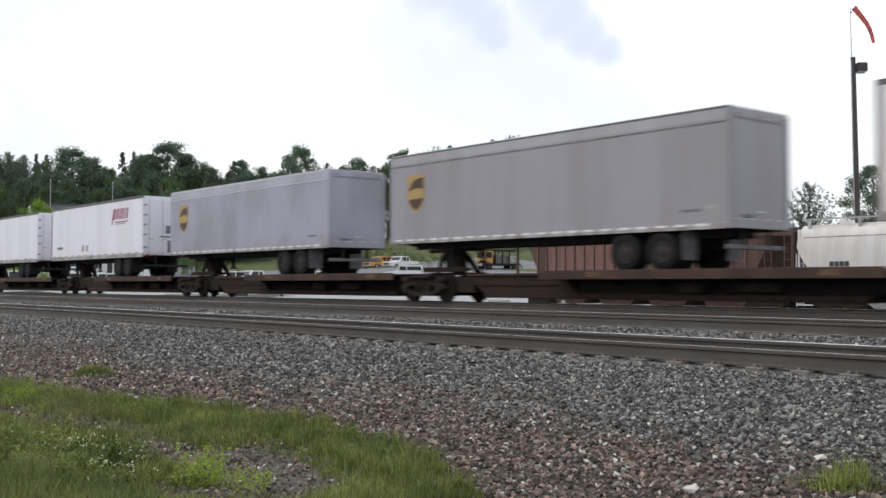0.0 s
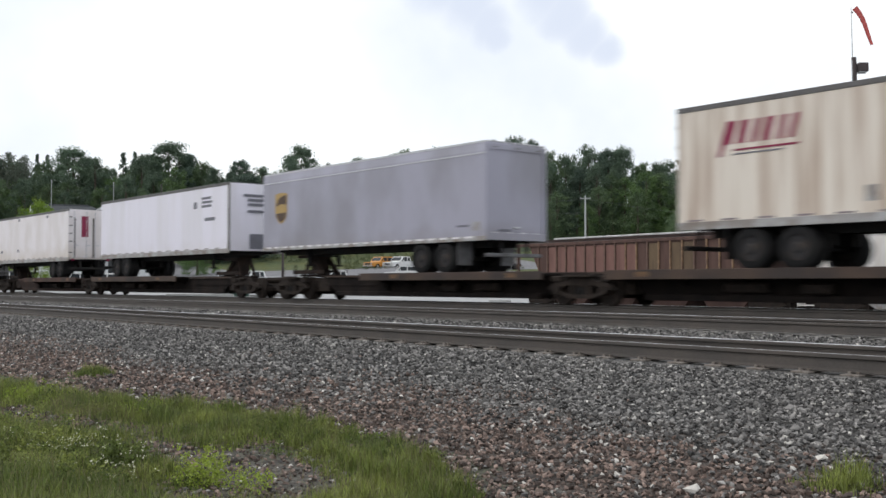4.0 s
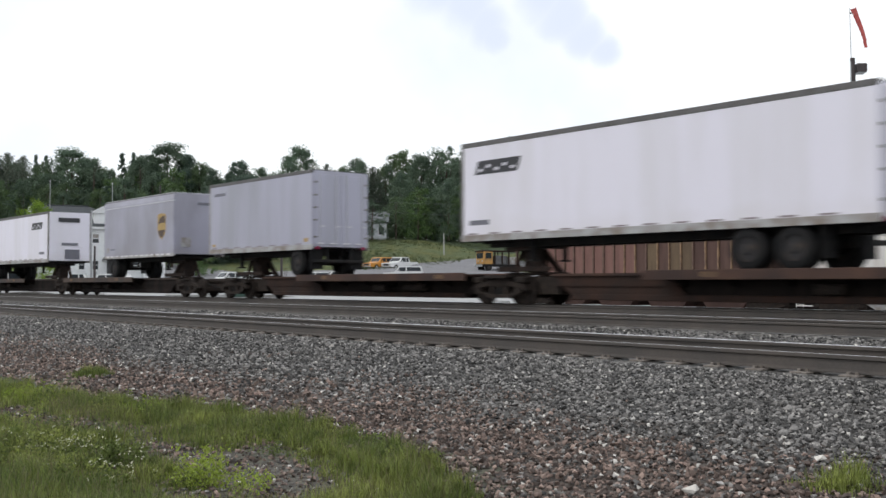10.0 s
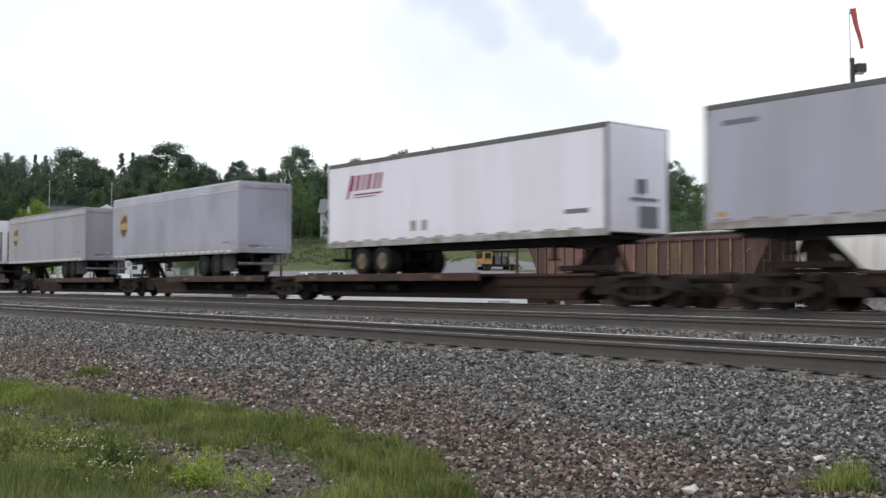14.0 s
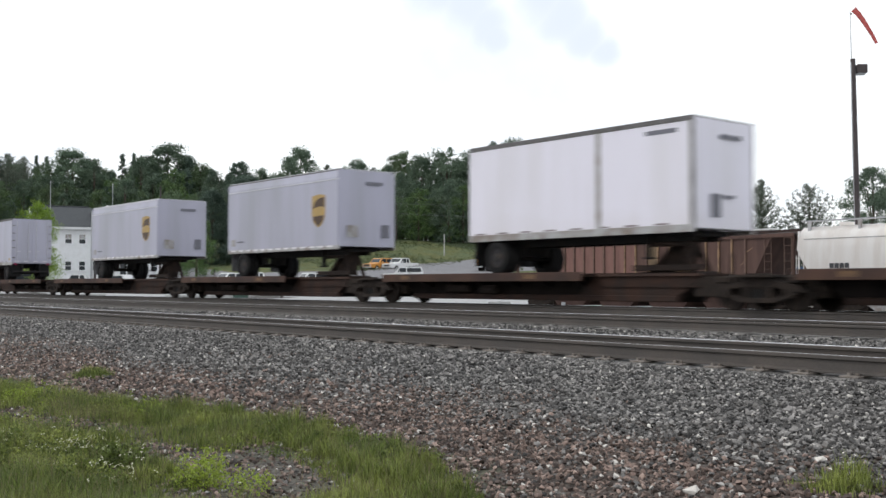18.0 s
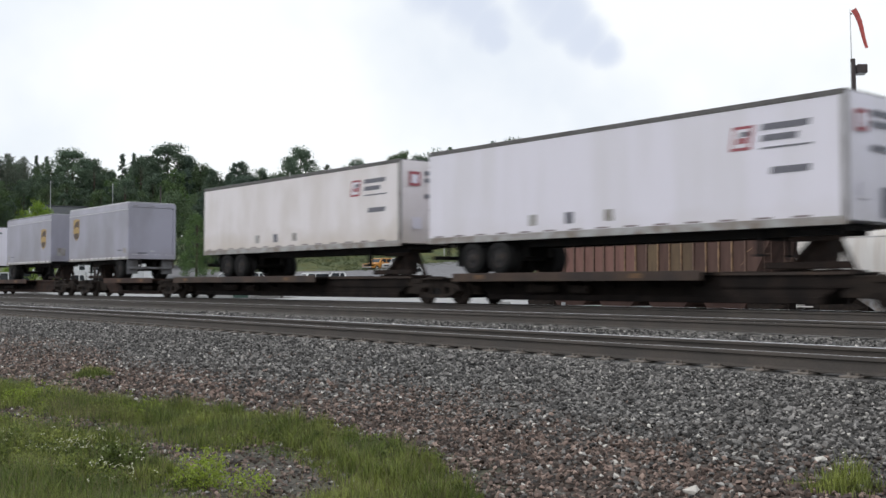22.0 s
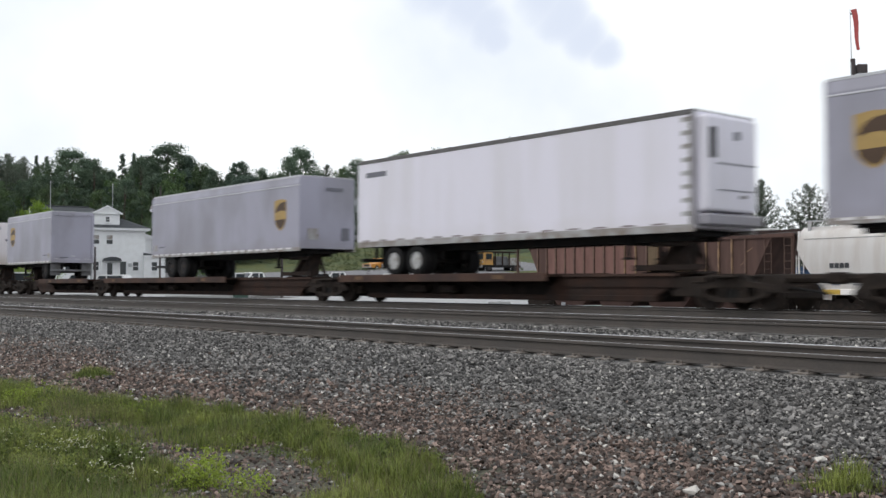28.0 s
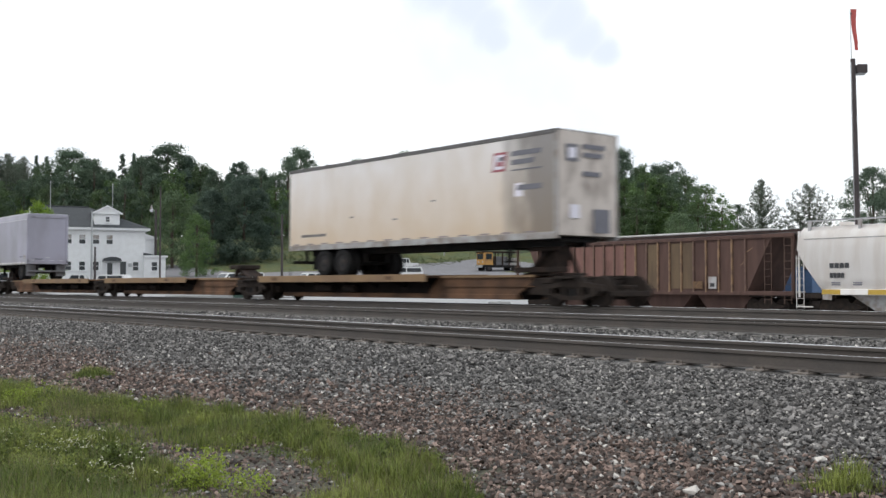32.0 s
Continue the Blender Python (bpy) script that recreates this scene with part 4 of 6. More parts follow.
def build_cars():
    PAINT = {**{i: "rust" for i in range(31)}, **{i: "carblack" for i in (5, 6, 7, 8, 9, 10, 22, 23, 24, 25)}, **{i: "tan" for i in (29, 30)}}
    spans = [(s, s + ln, nose) for s, ln, nose, _, _ in TRAILERS]
    # where each platform starts and ends
    left, right = [None] * 31, [None] * 31
    left[0], right[30] = -80.5, 487.9
    for i in range(30):
        (a0, a1, an), (b0, b1, bn) = spans[i], spans[i + 1]
        if i == 29:
            right[i], left[i + 1] = 452.8, 469.4
        elif an == "R" and bn == "L":
            right[i], left[i + 1] = a1 + .9, b0 + 1.7
        elif an == "R":
            right[i] = left[i + 1] = a1 + 1.6
        elif bn == "L":
            right[i] = left[i + 1] = b0 + 1.4
        else:
            right[i] = left[i + 1] = (a1 + b0) / 2
    names = dict(rust="rusty brown spine car platform", carblack="grimy black spine car platform", tan="tan brown spine car platform")
    stops = set()
    for i in range(31):
        paint = PAINT[i]
        edge = dict(carblack="edgedark", tan="tanedge", rust="edge")[paint]
        spine_car(left[i], right[i], spans[i][2], paint, edge, names[paint] + " carrying one trailer", spans[i][1] - 1.2 if spans[i][2] == "R" else spans[i][0] + 1.2)
        stops |= {round(left[i], 2), round(right[i], 2)}
        if i < 30 and i != 29 and left[i + 1] - right[i] > .5:
            couple(right[i], left[i + 1])
    spine_car(452.8, 469.4, "R", "tan", "tanedge", "empty tan brown spine car platform, hitch folded")
    for s in sorted(stops):
        truck_at(s)


build_cars()

# ================= ballast stones and verge =================


def stone_shapes(k, seed):
    """Angular broken stones: hulls of a few random points, brought to one layout of triangles."""
    rng = np.random.default_rng(seed)
    made = []
    while len(made) < k:
        bm = bmesh.new()
        p = rng.normal(size=(11, 3))
        p /= np.linalg.norm(p, axis=1)[:, None]
        p *= rng.uniform(.7, 1.1, (11, 1)) * rng.uniform(.6, 1.1, (1, 3))
        for q in p:
            bm.verts.new(q)
        bmesh.ops.convex_hull(bm, input=bm.verts[:])
        bmesh.ops.delete(bm, geom=[v for v in bm.verts if not v.link_faces], context="VERTS")
        bmesh.ops.triangulate(bm, faces=bm.faces[:])
        bm.verts.index_update()
        v = np.array([x.co[:] for x in bm.verts])
        f = np.array([[x.index for x in g.verts] for g in bm.faces])
        bm.free()
        made.append((v, f))
    return made


def scatter_stones(name, label, pts, sizes, material, seed):
    rng = np.random.default_rng(seed)
    shapes = stone_shapes(16, seed)
    V, Fc, base = [], [], 0
    for i, (p, s) in enumerate(zip(pts, sizes)):
        a, b = rng.uniform(0, math.tau), rng.uniform(-1.2, 1.2)
        ca, sa, cb, sb = math.cos(a), math.sin(a), math.cos(b), math.sin(b)
        rot = np.array(((ca, -sa * cb, sa * sb), (sa, ca * cb, -ca * sb), (0, sb, cb)))
        v, f = shapes[i % 16]
        V.append((v * (s * 1.15, s * .95, s * .82)) @ rot.T + p)
        Fc.append(f + base)
        base += len(v)
    me = raw_mesh(name, np.concatenate(V), np.concatenate(Fc), material)
    tagged(new(name, me), label, "gravel", kind="stuff")


def brown_share(x, y):
    return min(.85, max(0, (7.0 - y) / 2.1 + .7 * noise.noise((x * .35, y * .7, 9)) + .25 * noise.noise((x * 1.6, y * 2, 3))))


def lay_ballast():
    rng = random.Random(11)
    grey, brown, pale = [], [], []
    for x0, x1, y0, y1, dens, lo, hi in ((-8.6, -1.2, 4.0, 9.5, 900, .012, .029), (-16, -8.6, 4.2, 9.5, 430, .015, .036), (-30, -16, 4.3, 9.5, 300, .016, .034), (-12, -3.4, 1.6, 4.3, 480, .009, .026),
                                         (-26, -6, 11.6, 15.3, 110, .02, .038), (-50, -26, 11.6, 15.3, 45, .028, .046), (-44, -12, 17.6, 21.3, 40, .028, .046)):
        for _ in range(int((x1 - x0) * (y1 - y0) * dens)):
            x, y = rng.uniform(x0, x1), rng.uniform(y0, y1)
            s = rng.uniform(lo, hi) * (1.35 if rng.random() < .05 else 1)
            p = (x, y, ground_z(x, y) + s * rng.uniform(.05, .75))
            if y > 9.15 and y < 9.5:
                p = (x, y, p[2] - .02)
            (pale if rng.random() < .03 else brown if rng.random() < brown_share(x, y) else grey).append((p, s))
    for name, label, lst, m in (("ballast", "grey crushed stone ballast on the track shoulder", grey, "stone"), ("brown_ballast", "brownish older crushed stone at the toe", brown, "brownstone"), ("pale_stones", "scattered pale limestone pieces", pale, "palestone")):
        scatter_stones(name, label, [np.array(p) for p, s in lst], [s for p, s in lst], M[m], 5 + len(name))


lay_ballast()


def loose_stones():
    shapes = stone_shapes(7, 99)
    for (x, y, s), (v, f) in zip([(-3.54, 5.98, 0.045), (-4.26, 4.89, 0.03), (-3.66, 4.85, 0.045), (-7.64, 5.04, 0.022), (-5.08, 5.29, 0.022), (-3.74, 5.74, 0.022), (-5.37, 4.96, 0.02)], shapes):
        t = new("pale_rock", raw_mesh("pale_rock", v * (s * 1.3, s, s * .8), f, M["palestone"]))
        t.matrix_basis = pose(x, y, ground_z(x, y) + s * .6, 0, 0, x * 90)
        tagged(t, "single pale limestone lump lying on the ballast", "stone", "pale lumps on the ballast")


loose_stones()


BARE = [(-7.1, 3.25, .8, .42), (-6.3, 3.4, .8, .48), (-5.4, 3.2, .9, .5), (-10.0, 3.06, .7, .18)]


def grass_cover(x, y):
    """How thick the verge grows, 0 to 1."""
    edge = 4.62 - .42 * max(0, x + 6.0) - .26 * min(4, max(0, -9.2 - x)) + .16 * noise.noise((x * .9, 2, 0)) + .08 * noise.noise((x * 3, 2, 7))
    if y > edge or x > -4.45:
        return 0
    n = noise.noise((x * .55 + 3, y * 1.1, 4)) + .45 * noise.noise((x * 1.7, y * 2.2, 8))
    cover = .5 + n + .6 * max(0, 2.75 - y)
    if y > edge - .6:
        cover += .8 * min(1, (edge - y) / .15)
    for bx, by, rx, ry in BARE:
        cover -= 1.6 * max(0, 1 - math.hypot((x - bx) / rx, (y - by) / ry))
    return min(1, max(0, cover))


def blades(name, label, material, count, seed, keep, h0, h1, w, area):
    rng = random.Random(seed)
    V, Fc = [], []
    x0, x1, y0, y1 = area
    made = tries = 0
    while made < count and tries < count * 12:
        tries += 1
        u = rng.random()
        x, y = x1 + (x0 - x1) * u ** 1.25, rng.uniform(y0, y1)
        if x * HEAD_R.x + y * HEAD_R.y < -.47 * (x * HEAD_F.x + y * HEAD_F.y) - .6 or x * HEAD_F.x + y * HEAD_F.y < 4.8:
            continue
        c = keep(x, y)
        if rng.random() > c:
            continue
        made += 1
        h = rng.uniform(h0, h1) * (.55 + .6 * c) * (.7 + .55 * noise.noise((x * 1.3, y * 1.3, 2)) + .75 * noise.noise((x * 5, y * 5, 6)))
        a = rng.uniform(0, math.tau)
        lean = rng.uniform(.05, .7) * h
        dx, dy = math.cos(a), math.sin(a)
        z = ground_z(x, y) - .01
        k = len(V)
        px, py = -dy * w / 2, dx * w / 2
        for f, l, ww in ((0, 0, 1), (.55, .3, .8), (1, 1, .1)):
            V.append((x + dx * lean * l + px * ww, y + dy * lean * l + py * ww, z + h * f))
            V.append((x + dx * lean * l - px * ww, y + dy * lean * l - py * ww, z + h * f))
        Fc += [(k, k + 1, k + 3, k + 2), (k + 2, k + 3, k + 5, k + 4)]
    tagged(new(name, raw_mesh(name, V, Fc, M[material])), label, "grass", kind="stuff")


AREA = (-24, -1.6, .6, 4.9)
blades("grass", "rough green grass on the trackside verge", "blade", 130000, 21, grass_cover, .035, .185, .0055, AREA)
blades("dry_grass", "thin straw-coloured stalks among the grass", "blade_dry", 17000, 22, lambda x, y: .75 * grass_cover(x, y) + .9 * max(0, 1 - math.hypot((x + 9.6) / 1.1, (y - 3.55) / .4)) + (.05 if y < 4.6 - .4 * max(0, x + 6) and x < -4.4 else 0), .08, .26, .003, AREA)


def weeds(name, label, material, spots, size, seed, need=0.0):
    """Small leafy weeds: clouds of little leaves on the verge."""
    rng = np.random.default_rng(seed)
    cs = []
    for x, y, spread, n, h in spots:
        for _ in range(n):
            px, py = x + rng.normal() * spread, y + rng.normal() * spread * .6
            hh = h * rng.uniform(.4, 1.0)
            if rng.random() > need + grass_cover(px, py):
                continue
            for k in range(4):
                cs.append((px + rng.normal() * .03, py + rng.normal() * .03, ground_z(px, py) + hh * (k + .6) / 4, .045 * (1.3 - .2 * k)))
    V, Fc = leaf_cloud(rng, cs, 16, size)
    tagged(new(name, raw_mesh(name, V, Fc, M[material])), label, "weeds", kind="stuff")


blades("stray_tufts", "small grass tufts growing out of the ballast", "blade", 1500, 24, lambda x, y: max(0, .9 - math.hypot(x + 13.3, (y - 5.0) * 2) / .6), .07, .19, .008, (-14.0, -12.6, 4.5, 5.5))
blades("corner_tuft", "bushy tuft of grass growing out of the ballast", "blade", 650, 25, lambda x, y: max(0, 1 - math.hypot(x + 3.14, (y - 5.5) * 1.2) / .3), .08, .21, .007, (-3.6, -2.8, 5.1, 5.9))


def flowers():
    rng = random.Random(31)
    V, Fc = [], []
    for _ in range(90):
        cx = rng.choice(((-7.3, 2.8), (-6.9, 2.7), (-7.2, 2.5), (-6.5, 2.55), (-6.1, 2.45), (-7.9, 2.4)))
        x, y = cx[0] + rng.gauss(0, .2), cx[1] + rng.gauss(0, .12)
        z = ground_z(x, y) + rng.uniform(.08, .2)
        for _ in range(3):
            k, r = len(V), rng.uniform(.005, .009)
            ox, oy, oz = rng.gauss(0, .012), rng.gauss(0, .012), rng.gauss(0, .006)
            V += [(x + ox - r, y + oy, z + oz), (x + ox, y + oy - r, z + oz + r * .6), (x + ox + r, y + oy, z + oz), (x + ox, y + oy + r, z + oz + r * .9)]
            Fc.append((k, k + 1, k + 2, k + 3))
    tagged(new("wild_flowers", raw_mesh("wild_flowers", V, Fc, M["petal"])), "tiny white wild flowers among the verge grass", "flowers", kind="stuff")


flowers()

# ================= trees =================


def leaf_cloud(rng, centres, per, size):
    """Leaf cards strewn over the skins of many small clumps."""
    n = len(centres) * per
    c = np.repeat(np.array([x[:3] for x in centres]), per, 0)
    r = np.repeat(np.array([x[3] for x in centres]), per)[:, None]
    d = rng.normal(size=(n, 3))
    d /= np.linalg.norm(d, axis=1)[:, None]
    p = c + d * r * np.where(rng.random((n, 1)) < .22, rng.uniform(1.0, 1.5, (n, 1)), rng.uniform(.3, 1.25, (n, 1))) * np.array((1, 1, .8))
    a = rng.normal(size=(n, 3))
    a /= np.linalg.norm(a, axis=1)[:, None]
    b = np.cross(a, d + .6 * rng.normal(size=(n, 3)))
    b /= np.linalg.norm(b, axis=1)[:, None] + 1e-6
    s = size * rng.uniform(.6, 1.4, (n, 1))
    V = np.stack([p - a * s, p - b * s * .6, p + a * s, p + b * s * .6], 1).reshape(-1, 3)
    return V, np.arange(n * 4).reshape(n, 4)


def limbs(rng, h, tops, r):
    bm = rod((0, 0, -.3), (0, 0, h * .45), r, r * .7, 8)
    rod((0, 0, h * .44), (.1, 0, h * .9), r * .7, r * .12, 7, bm)
    for c in tops:
        z = min(c[2] * .75, h * .8)
        rod((0, 0, max(h * .18, z * .7)), (c[0] * .85, c[1] * .85, c[2]), r * .32, r * .06, 5, bm)
    return bm


def broad_tree(seed, h, spread, leaf, per=90, clumps=180, size=.092, low=.03, label="leafy green deciduous tree with an uneven crown"):
    rng = np.random.default_rng(seed)
    t = thing("tree", Matrix(), label, "tree")
    cs = []
    while len(cs) < clumps:
        a, z = rng.uniform(0, math.tau), rng.uniform(low, 1)
        k = (z - low) / (1 - low)
        rad = spread * (1 - k ** 2.6) ** .5 * rng.uniform(.15, 1.0) ** .5 * (1 + .25 * math.sin(3 * a + seed))
        cs.append((math.cos(a) * rad, math.sin(a) * rad, h * z * rng.uniform(.94, 1.0), spread * rng.uniform(.10, .26) * (1.15 - .35 * k)))
    V, Fc = leaf_cloud(rng, cs, per, size * h / 10)
    part("trunk", limbs(rng, h, cs[:9], h * .022), M["bark"], t)
    part("crown", raw_mesh("crown", V, Fc, M[leaf]), None, t)
    return t


def conifer(seed, h, spread, leaf="leaf_dark", per=30, tiers=48, label="dark pointed conifer in the wood", gap=0.0, size=.085):
    rng = np.random.default_rng(seed)
    t = thing("conifer", Matrix(), label, "tree")
    cs = []
    for i in range(tiers):
        k = i / tiers
        for j in range(max(3, int(13 * (1 - k)))):
            a = rng.uniform(0, math.tau)
            rad = spread * (1 - k) ** .85 * rng.uniform(.35, 1)
            if rng.random() > gap:
                cs.append((math.cos(a) * rad, math.sin(a) * rad, h * (.12 + .88 * k) - rad * .12, max(.36, spread * rng.uniform(.09, .17) * (1.05 - .45 * k))))
    V, Fc = leaf_cloud(rng, cs, per, size * h / 10)
    part("trunk", limbs(rng, h, cs[:10], h * .014), M["bark"], t)
    part("crown", raw_mesh("crown", V, Fc, M[leaf]), None, t)
    return t


def feather_tree(seed, h, leaf, outline, branches, per, size, label, rise=.9, twig=.5):
    """An airy crown: rising branches, each feathered with sprays of leaves; outline gives the reach at heights 0 to 1."""
    rng = np.random.default_rng(seed)
    t = thing("tree", Matrix(), label, "tree")
    bm, cs = rod((0, 0, -.3), (0, 0, h * .93), h * .013, h * .002, 7), []
    zs, rs = [o[0] for o in outline], [o[1] for o in outline]
    for i in range(branches):
        k = ((i + rng.uniform(0, 1)) / branches) ** .9
        a = i * 2.39996 + rng.normal() * .35
        reach = np.interp(k, zs, rs) * rng.uniform(.62, 1.12)
        z1 = h * k
        z0 = max(h * .06, z1 - reach * rise)
        p0, p1 = Vector((0, 0, z0)), Vector((math.cos(a) * reach, math.sin(a) * reach, z1))
        if i % 3 == 0:
            rod(p0, p1, h * .004, h * .001, 4, bm)
        n = 3 + int(reach / (h * .022))
        for j in range(n):
            f = (j + .6) / n
            p = p0.lerp(p1, f) + Vector(rng.normal(size=3) * reach * .05)
            cs.append((p.x, p.y, p.z, h * .022 * (1.25 - .55 * f) * twig * 2 * rng.uniform(.7, 1.2)))
    V, Fc = leaf_cloud(rng, cs, per, size)
    part("trunk", bm, M["bark"], t)
    part("crown", raw_mesh("crown", V, Fc, M[leaf]), None, t)
    return t


def plant_woods():
    airy = ((0, 4.6), (.45, 5.4), (.7, 4.8), (.88, 3.0), (1, .5))
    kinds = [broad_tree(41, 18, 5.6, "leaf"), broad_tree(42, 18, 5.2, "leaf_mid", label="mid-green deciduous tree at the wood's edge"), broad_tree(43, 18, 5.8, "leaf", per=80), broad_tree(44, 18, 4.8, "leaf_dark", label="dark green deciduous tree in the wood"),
             conifer(45, 18, 3.2), conifer(46, 18, 2.7, tiers=44)]
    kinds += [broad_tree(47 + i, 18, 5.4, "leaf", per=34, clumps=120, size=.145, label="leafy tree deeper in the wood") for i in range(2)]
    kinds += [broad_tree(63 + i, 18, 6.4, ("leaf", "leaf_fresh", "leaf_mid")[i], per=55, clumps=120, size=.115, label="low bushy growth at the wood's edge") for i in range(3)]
    kinds += [feather_tree(81, 18, "leaf_sparse", airy, 190, 16, .11, "airy thin-crowned tree on the wood's skyline", rise=1.2)]
    reach = [5.6, 5.2, 5.8, 4.8, 3.2, 2.7, 5.4, 5.4, 6.4, 6.4, 6.4, 5.0]
    used = [False] * len(kinds)

    def plant(k, m, wide, tall):
        ob = kinds[k]
        if used[k]:
            ob = copy_thing(ob, m)
        used[k] = True
        ob.matrix_basis = m @ Matrix.Diagonal((wide, wide, tall, 1))
        tagged(ob, group="wood behind the yard")
    rng = random.Random(77)
    # the skyline from one end of the wood to the other: along the edge, tree-top height, half width, kind
    SKY = [(-92.7, 27.3, 4.4, 0), (-88.3, 27.1, 2.9, 3), (-84.8, 27.0, 2.9, 11), (-81.7, 26.4, 2.2, 11), (-79.3, 26.6, 1.6, 4), (-77.3, 26.5, 1.6, 5), (-72.3, 27.8, 4.0, 0), (-69.3, 25.8, 1.9, 3)]
    SKY += [(-66.5, 24.1, 1.9, 1), (-64.6, 23.5, 1.3, 0), (-62.5, 27.0, 1.9, 5), (-60.3, 27.1, 1.8, 4), (-57.3, 26.4, 2.4, 2), (-53.6, 28.9, 4.4, 0), (-49.8, 26.6, 2.2, 3), (-47.3, 25.0, 2.2, 1)]
    SKY += [(-44.4, 23.3, 1.9, 11), (-41.6, 23.1, 1.6, 11), (-39.4, 22.8, 1.6, 3), (-37.7, 23.2, 1.4, 11), (-35.4, 22.6, 1.9, 1), (-32.7, 22.8, 2.2, 0), (-27.8, 28.1, 3.2, 0), (-24.6, 23.1, 1.8, 1)]
    SKY += [(-22.6, 24.8, 1.9, 11), (-19.7, 24.3, 1.8, 1), (-16.7, 25.6, 2.6, 0), (-13.6, 24.2, 2.0, 11), (-11.1, 24.9, 1.9, 2), (-8.3, 27.5, 2.9, 1), (-4.2, 26.6, 2.6, 0), (0.7, 28.0, 4.0, 2)]
    SKY += [(5.6, 27.3, 3.0, 0), (9.7, 29.4, 2.0, 3), (13.3, 30.0, 3.0, 0), (17.3, 29.5, 2.2, 3), (20.4, 27.3, 2.2, 1), (23.7, 26.4, 2.1, 0), (28.3, 28.4, 3.5, 2), (32.1, 27.7, 2.6, 3)]
    SKY += [(34.9, 28.0, 2.7, 0), (38.5, 24.9, 2.2, 1), (41.8, 24.7, 2.4, 0), (44.6, 25.3, 3.1, 2), (47.2, 22.8, 1.9, 1), (50.7, 16.9, 2.6, 9), (53.1, 15.2, 2.3, 9), (55.6, 13.7, 1.8, 9)]
    for side, top, half, k in SKY:
        d = 198 + rng.uniform(-4, 6)
        side, z = side * d / 200, ground_z(*(TOWN @ Vector((side, d, 0))).xy)
        hgt = ((top - EYE_Z) * d / 200 + EYE_Z - z) * .957
        plant(k, town(side, d, z, rng.uniform(0, 360)), half * (1.5 if side < -25 and side > -29 else 1.3 if k in (4, 5) else 1.62) / reach[k], hgt / 18)
    tops = [s[0] for s in SKY], [s[1] for s in SKY]
    for i in range(70):
        side, d = -96 + i * 2.1 + rng.uniform(-1, 1), rng.uniform(212, 230)
        u = side * 200 / d
        top = min(np.interp(u + o, *tops) for o in (-2.5, 0, 2.5)) - rng.uniform(.8, 2.6)
        z = ground_z(*(TOWN @ Vector((side, d, 0))).xy)
        if u < 48:
            plant(6 + rng.randrange(2), town(side, d, z, rng.uniform(0, 360)), .62, max(4, (top - EYE_Z) * d / 200 - z) / 18)
    # middle growth that closes the edge of the wood below the skyline
    for i in range(52):
        side, d = -92 + i * 2.75 + rng.uniform(-1, 1), rng.uniform(188, 195)
        if -24.0 < side < -9.0 or side > 44:
            continue
        z = ground_z(*(TOWN @ Vector((side, d, 0))).xy)
        plant(rng.choice((8, 8, 10, 9, 3)), town(side, d, z, rng.uniform(0, 360)), rng.uniform(.5, .75), rng.uniform(.5, .82))
    # lower growth along the edge of the wood
    for i in range(56):
        side, d = -92 + i * 2.64 + rng.uniform(-1, 1), rng.uniform(184, 190)
        if -23.5 < side < -9.0:
            continue
        z = ground_z(*(TOWN @ Vector((side, d, 0))).xy)
        k = rng.uniform(.3, .6)
        plant(8 + rng.randrange(3), town(side, d, z, rng.uniform(0, 360)), k, k)


plant_woods()
weeds("lime_weeds", "bright lime-green leafy weeds in the verge", "blade_lime", [(-5.86, 2.92, .12, 24, .27), (-5.62, 3.08, .10, 8, .14), (-11.3, 3.6, .35, 50, .18), (-9.4, 4.1, .35, 20, .14)], .009, 71, 1.0)
weeds("leafy_weeds", "dull green broad-leaved weeds among the grass", "blade", [(-7.5, 2.6, .8, 80, .16), (-9.5, 3.2, 1.0, 90, .17), (-6.6, 4.0, .9, 60, .12), (-6.6, 4.25, .7, 60, .13), (-13, 3.6, 1.6, 120, .2), (-7.1, 2.75, .3, 60, .16), (-7.6, 2.3, .5, 150, .2), (-9.5, 2.4, .7, 150, .2), (-6.5, 2.35, .3, 60, .16)], .011, 72)


def bank_grass():
    rng = np.random.default_rng(73)
    cs = []
    for _ in range(3600):
        side, d = rng.uniform(-32, 12), rng.uniform(139, 181)
        if d < 148 or -5.8 + (d - 138) * .38 < side < 7.5 + (d - 138) * .3:
            continue
        x, y = (TOWN @ Vector((side, d, 0))).xy
        cs.append((x, y, ground_z(x, y) + .1, rng.uniform(.15, .45)))
    V, Fc = leaf_cloud(rng, cs, 40, .05)
    tagged(new("bank_grass", raw_mesh("bank_grass", V, Fc, M["bank"])), "long rough grass and weeds on the bank", "grass", kind="stuff")


M["bank"] = leaf_mat("bank_grass_blades", (.062, .084, .034), (.096, .116, .044), .15, .3)
bank_grass()


def tree_at(ob, side, d, h, turn=0, master=18.0):
    x, y = (TOWN @ Vector((side, d, 0))).xy
    ob.matrix_basis = town(side, d, ground_z(x, y), turn) @ Matrix.Scale(h / master, 4)
    return ob


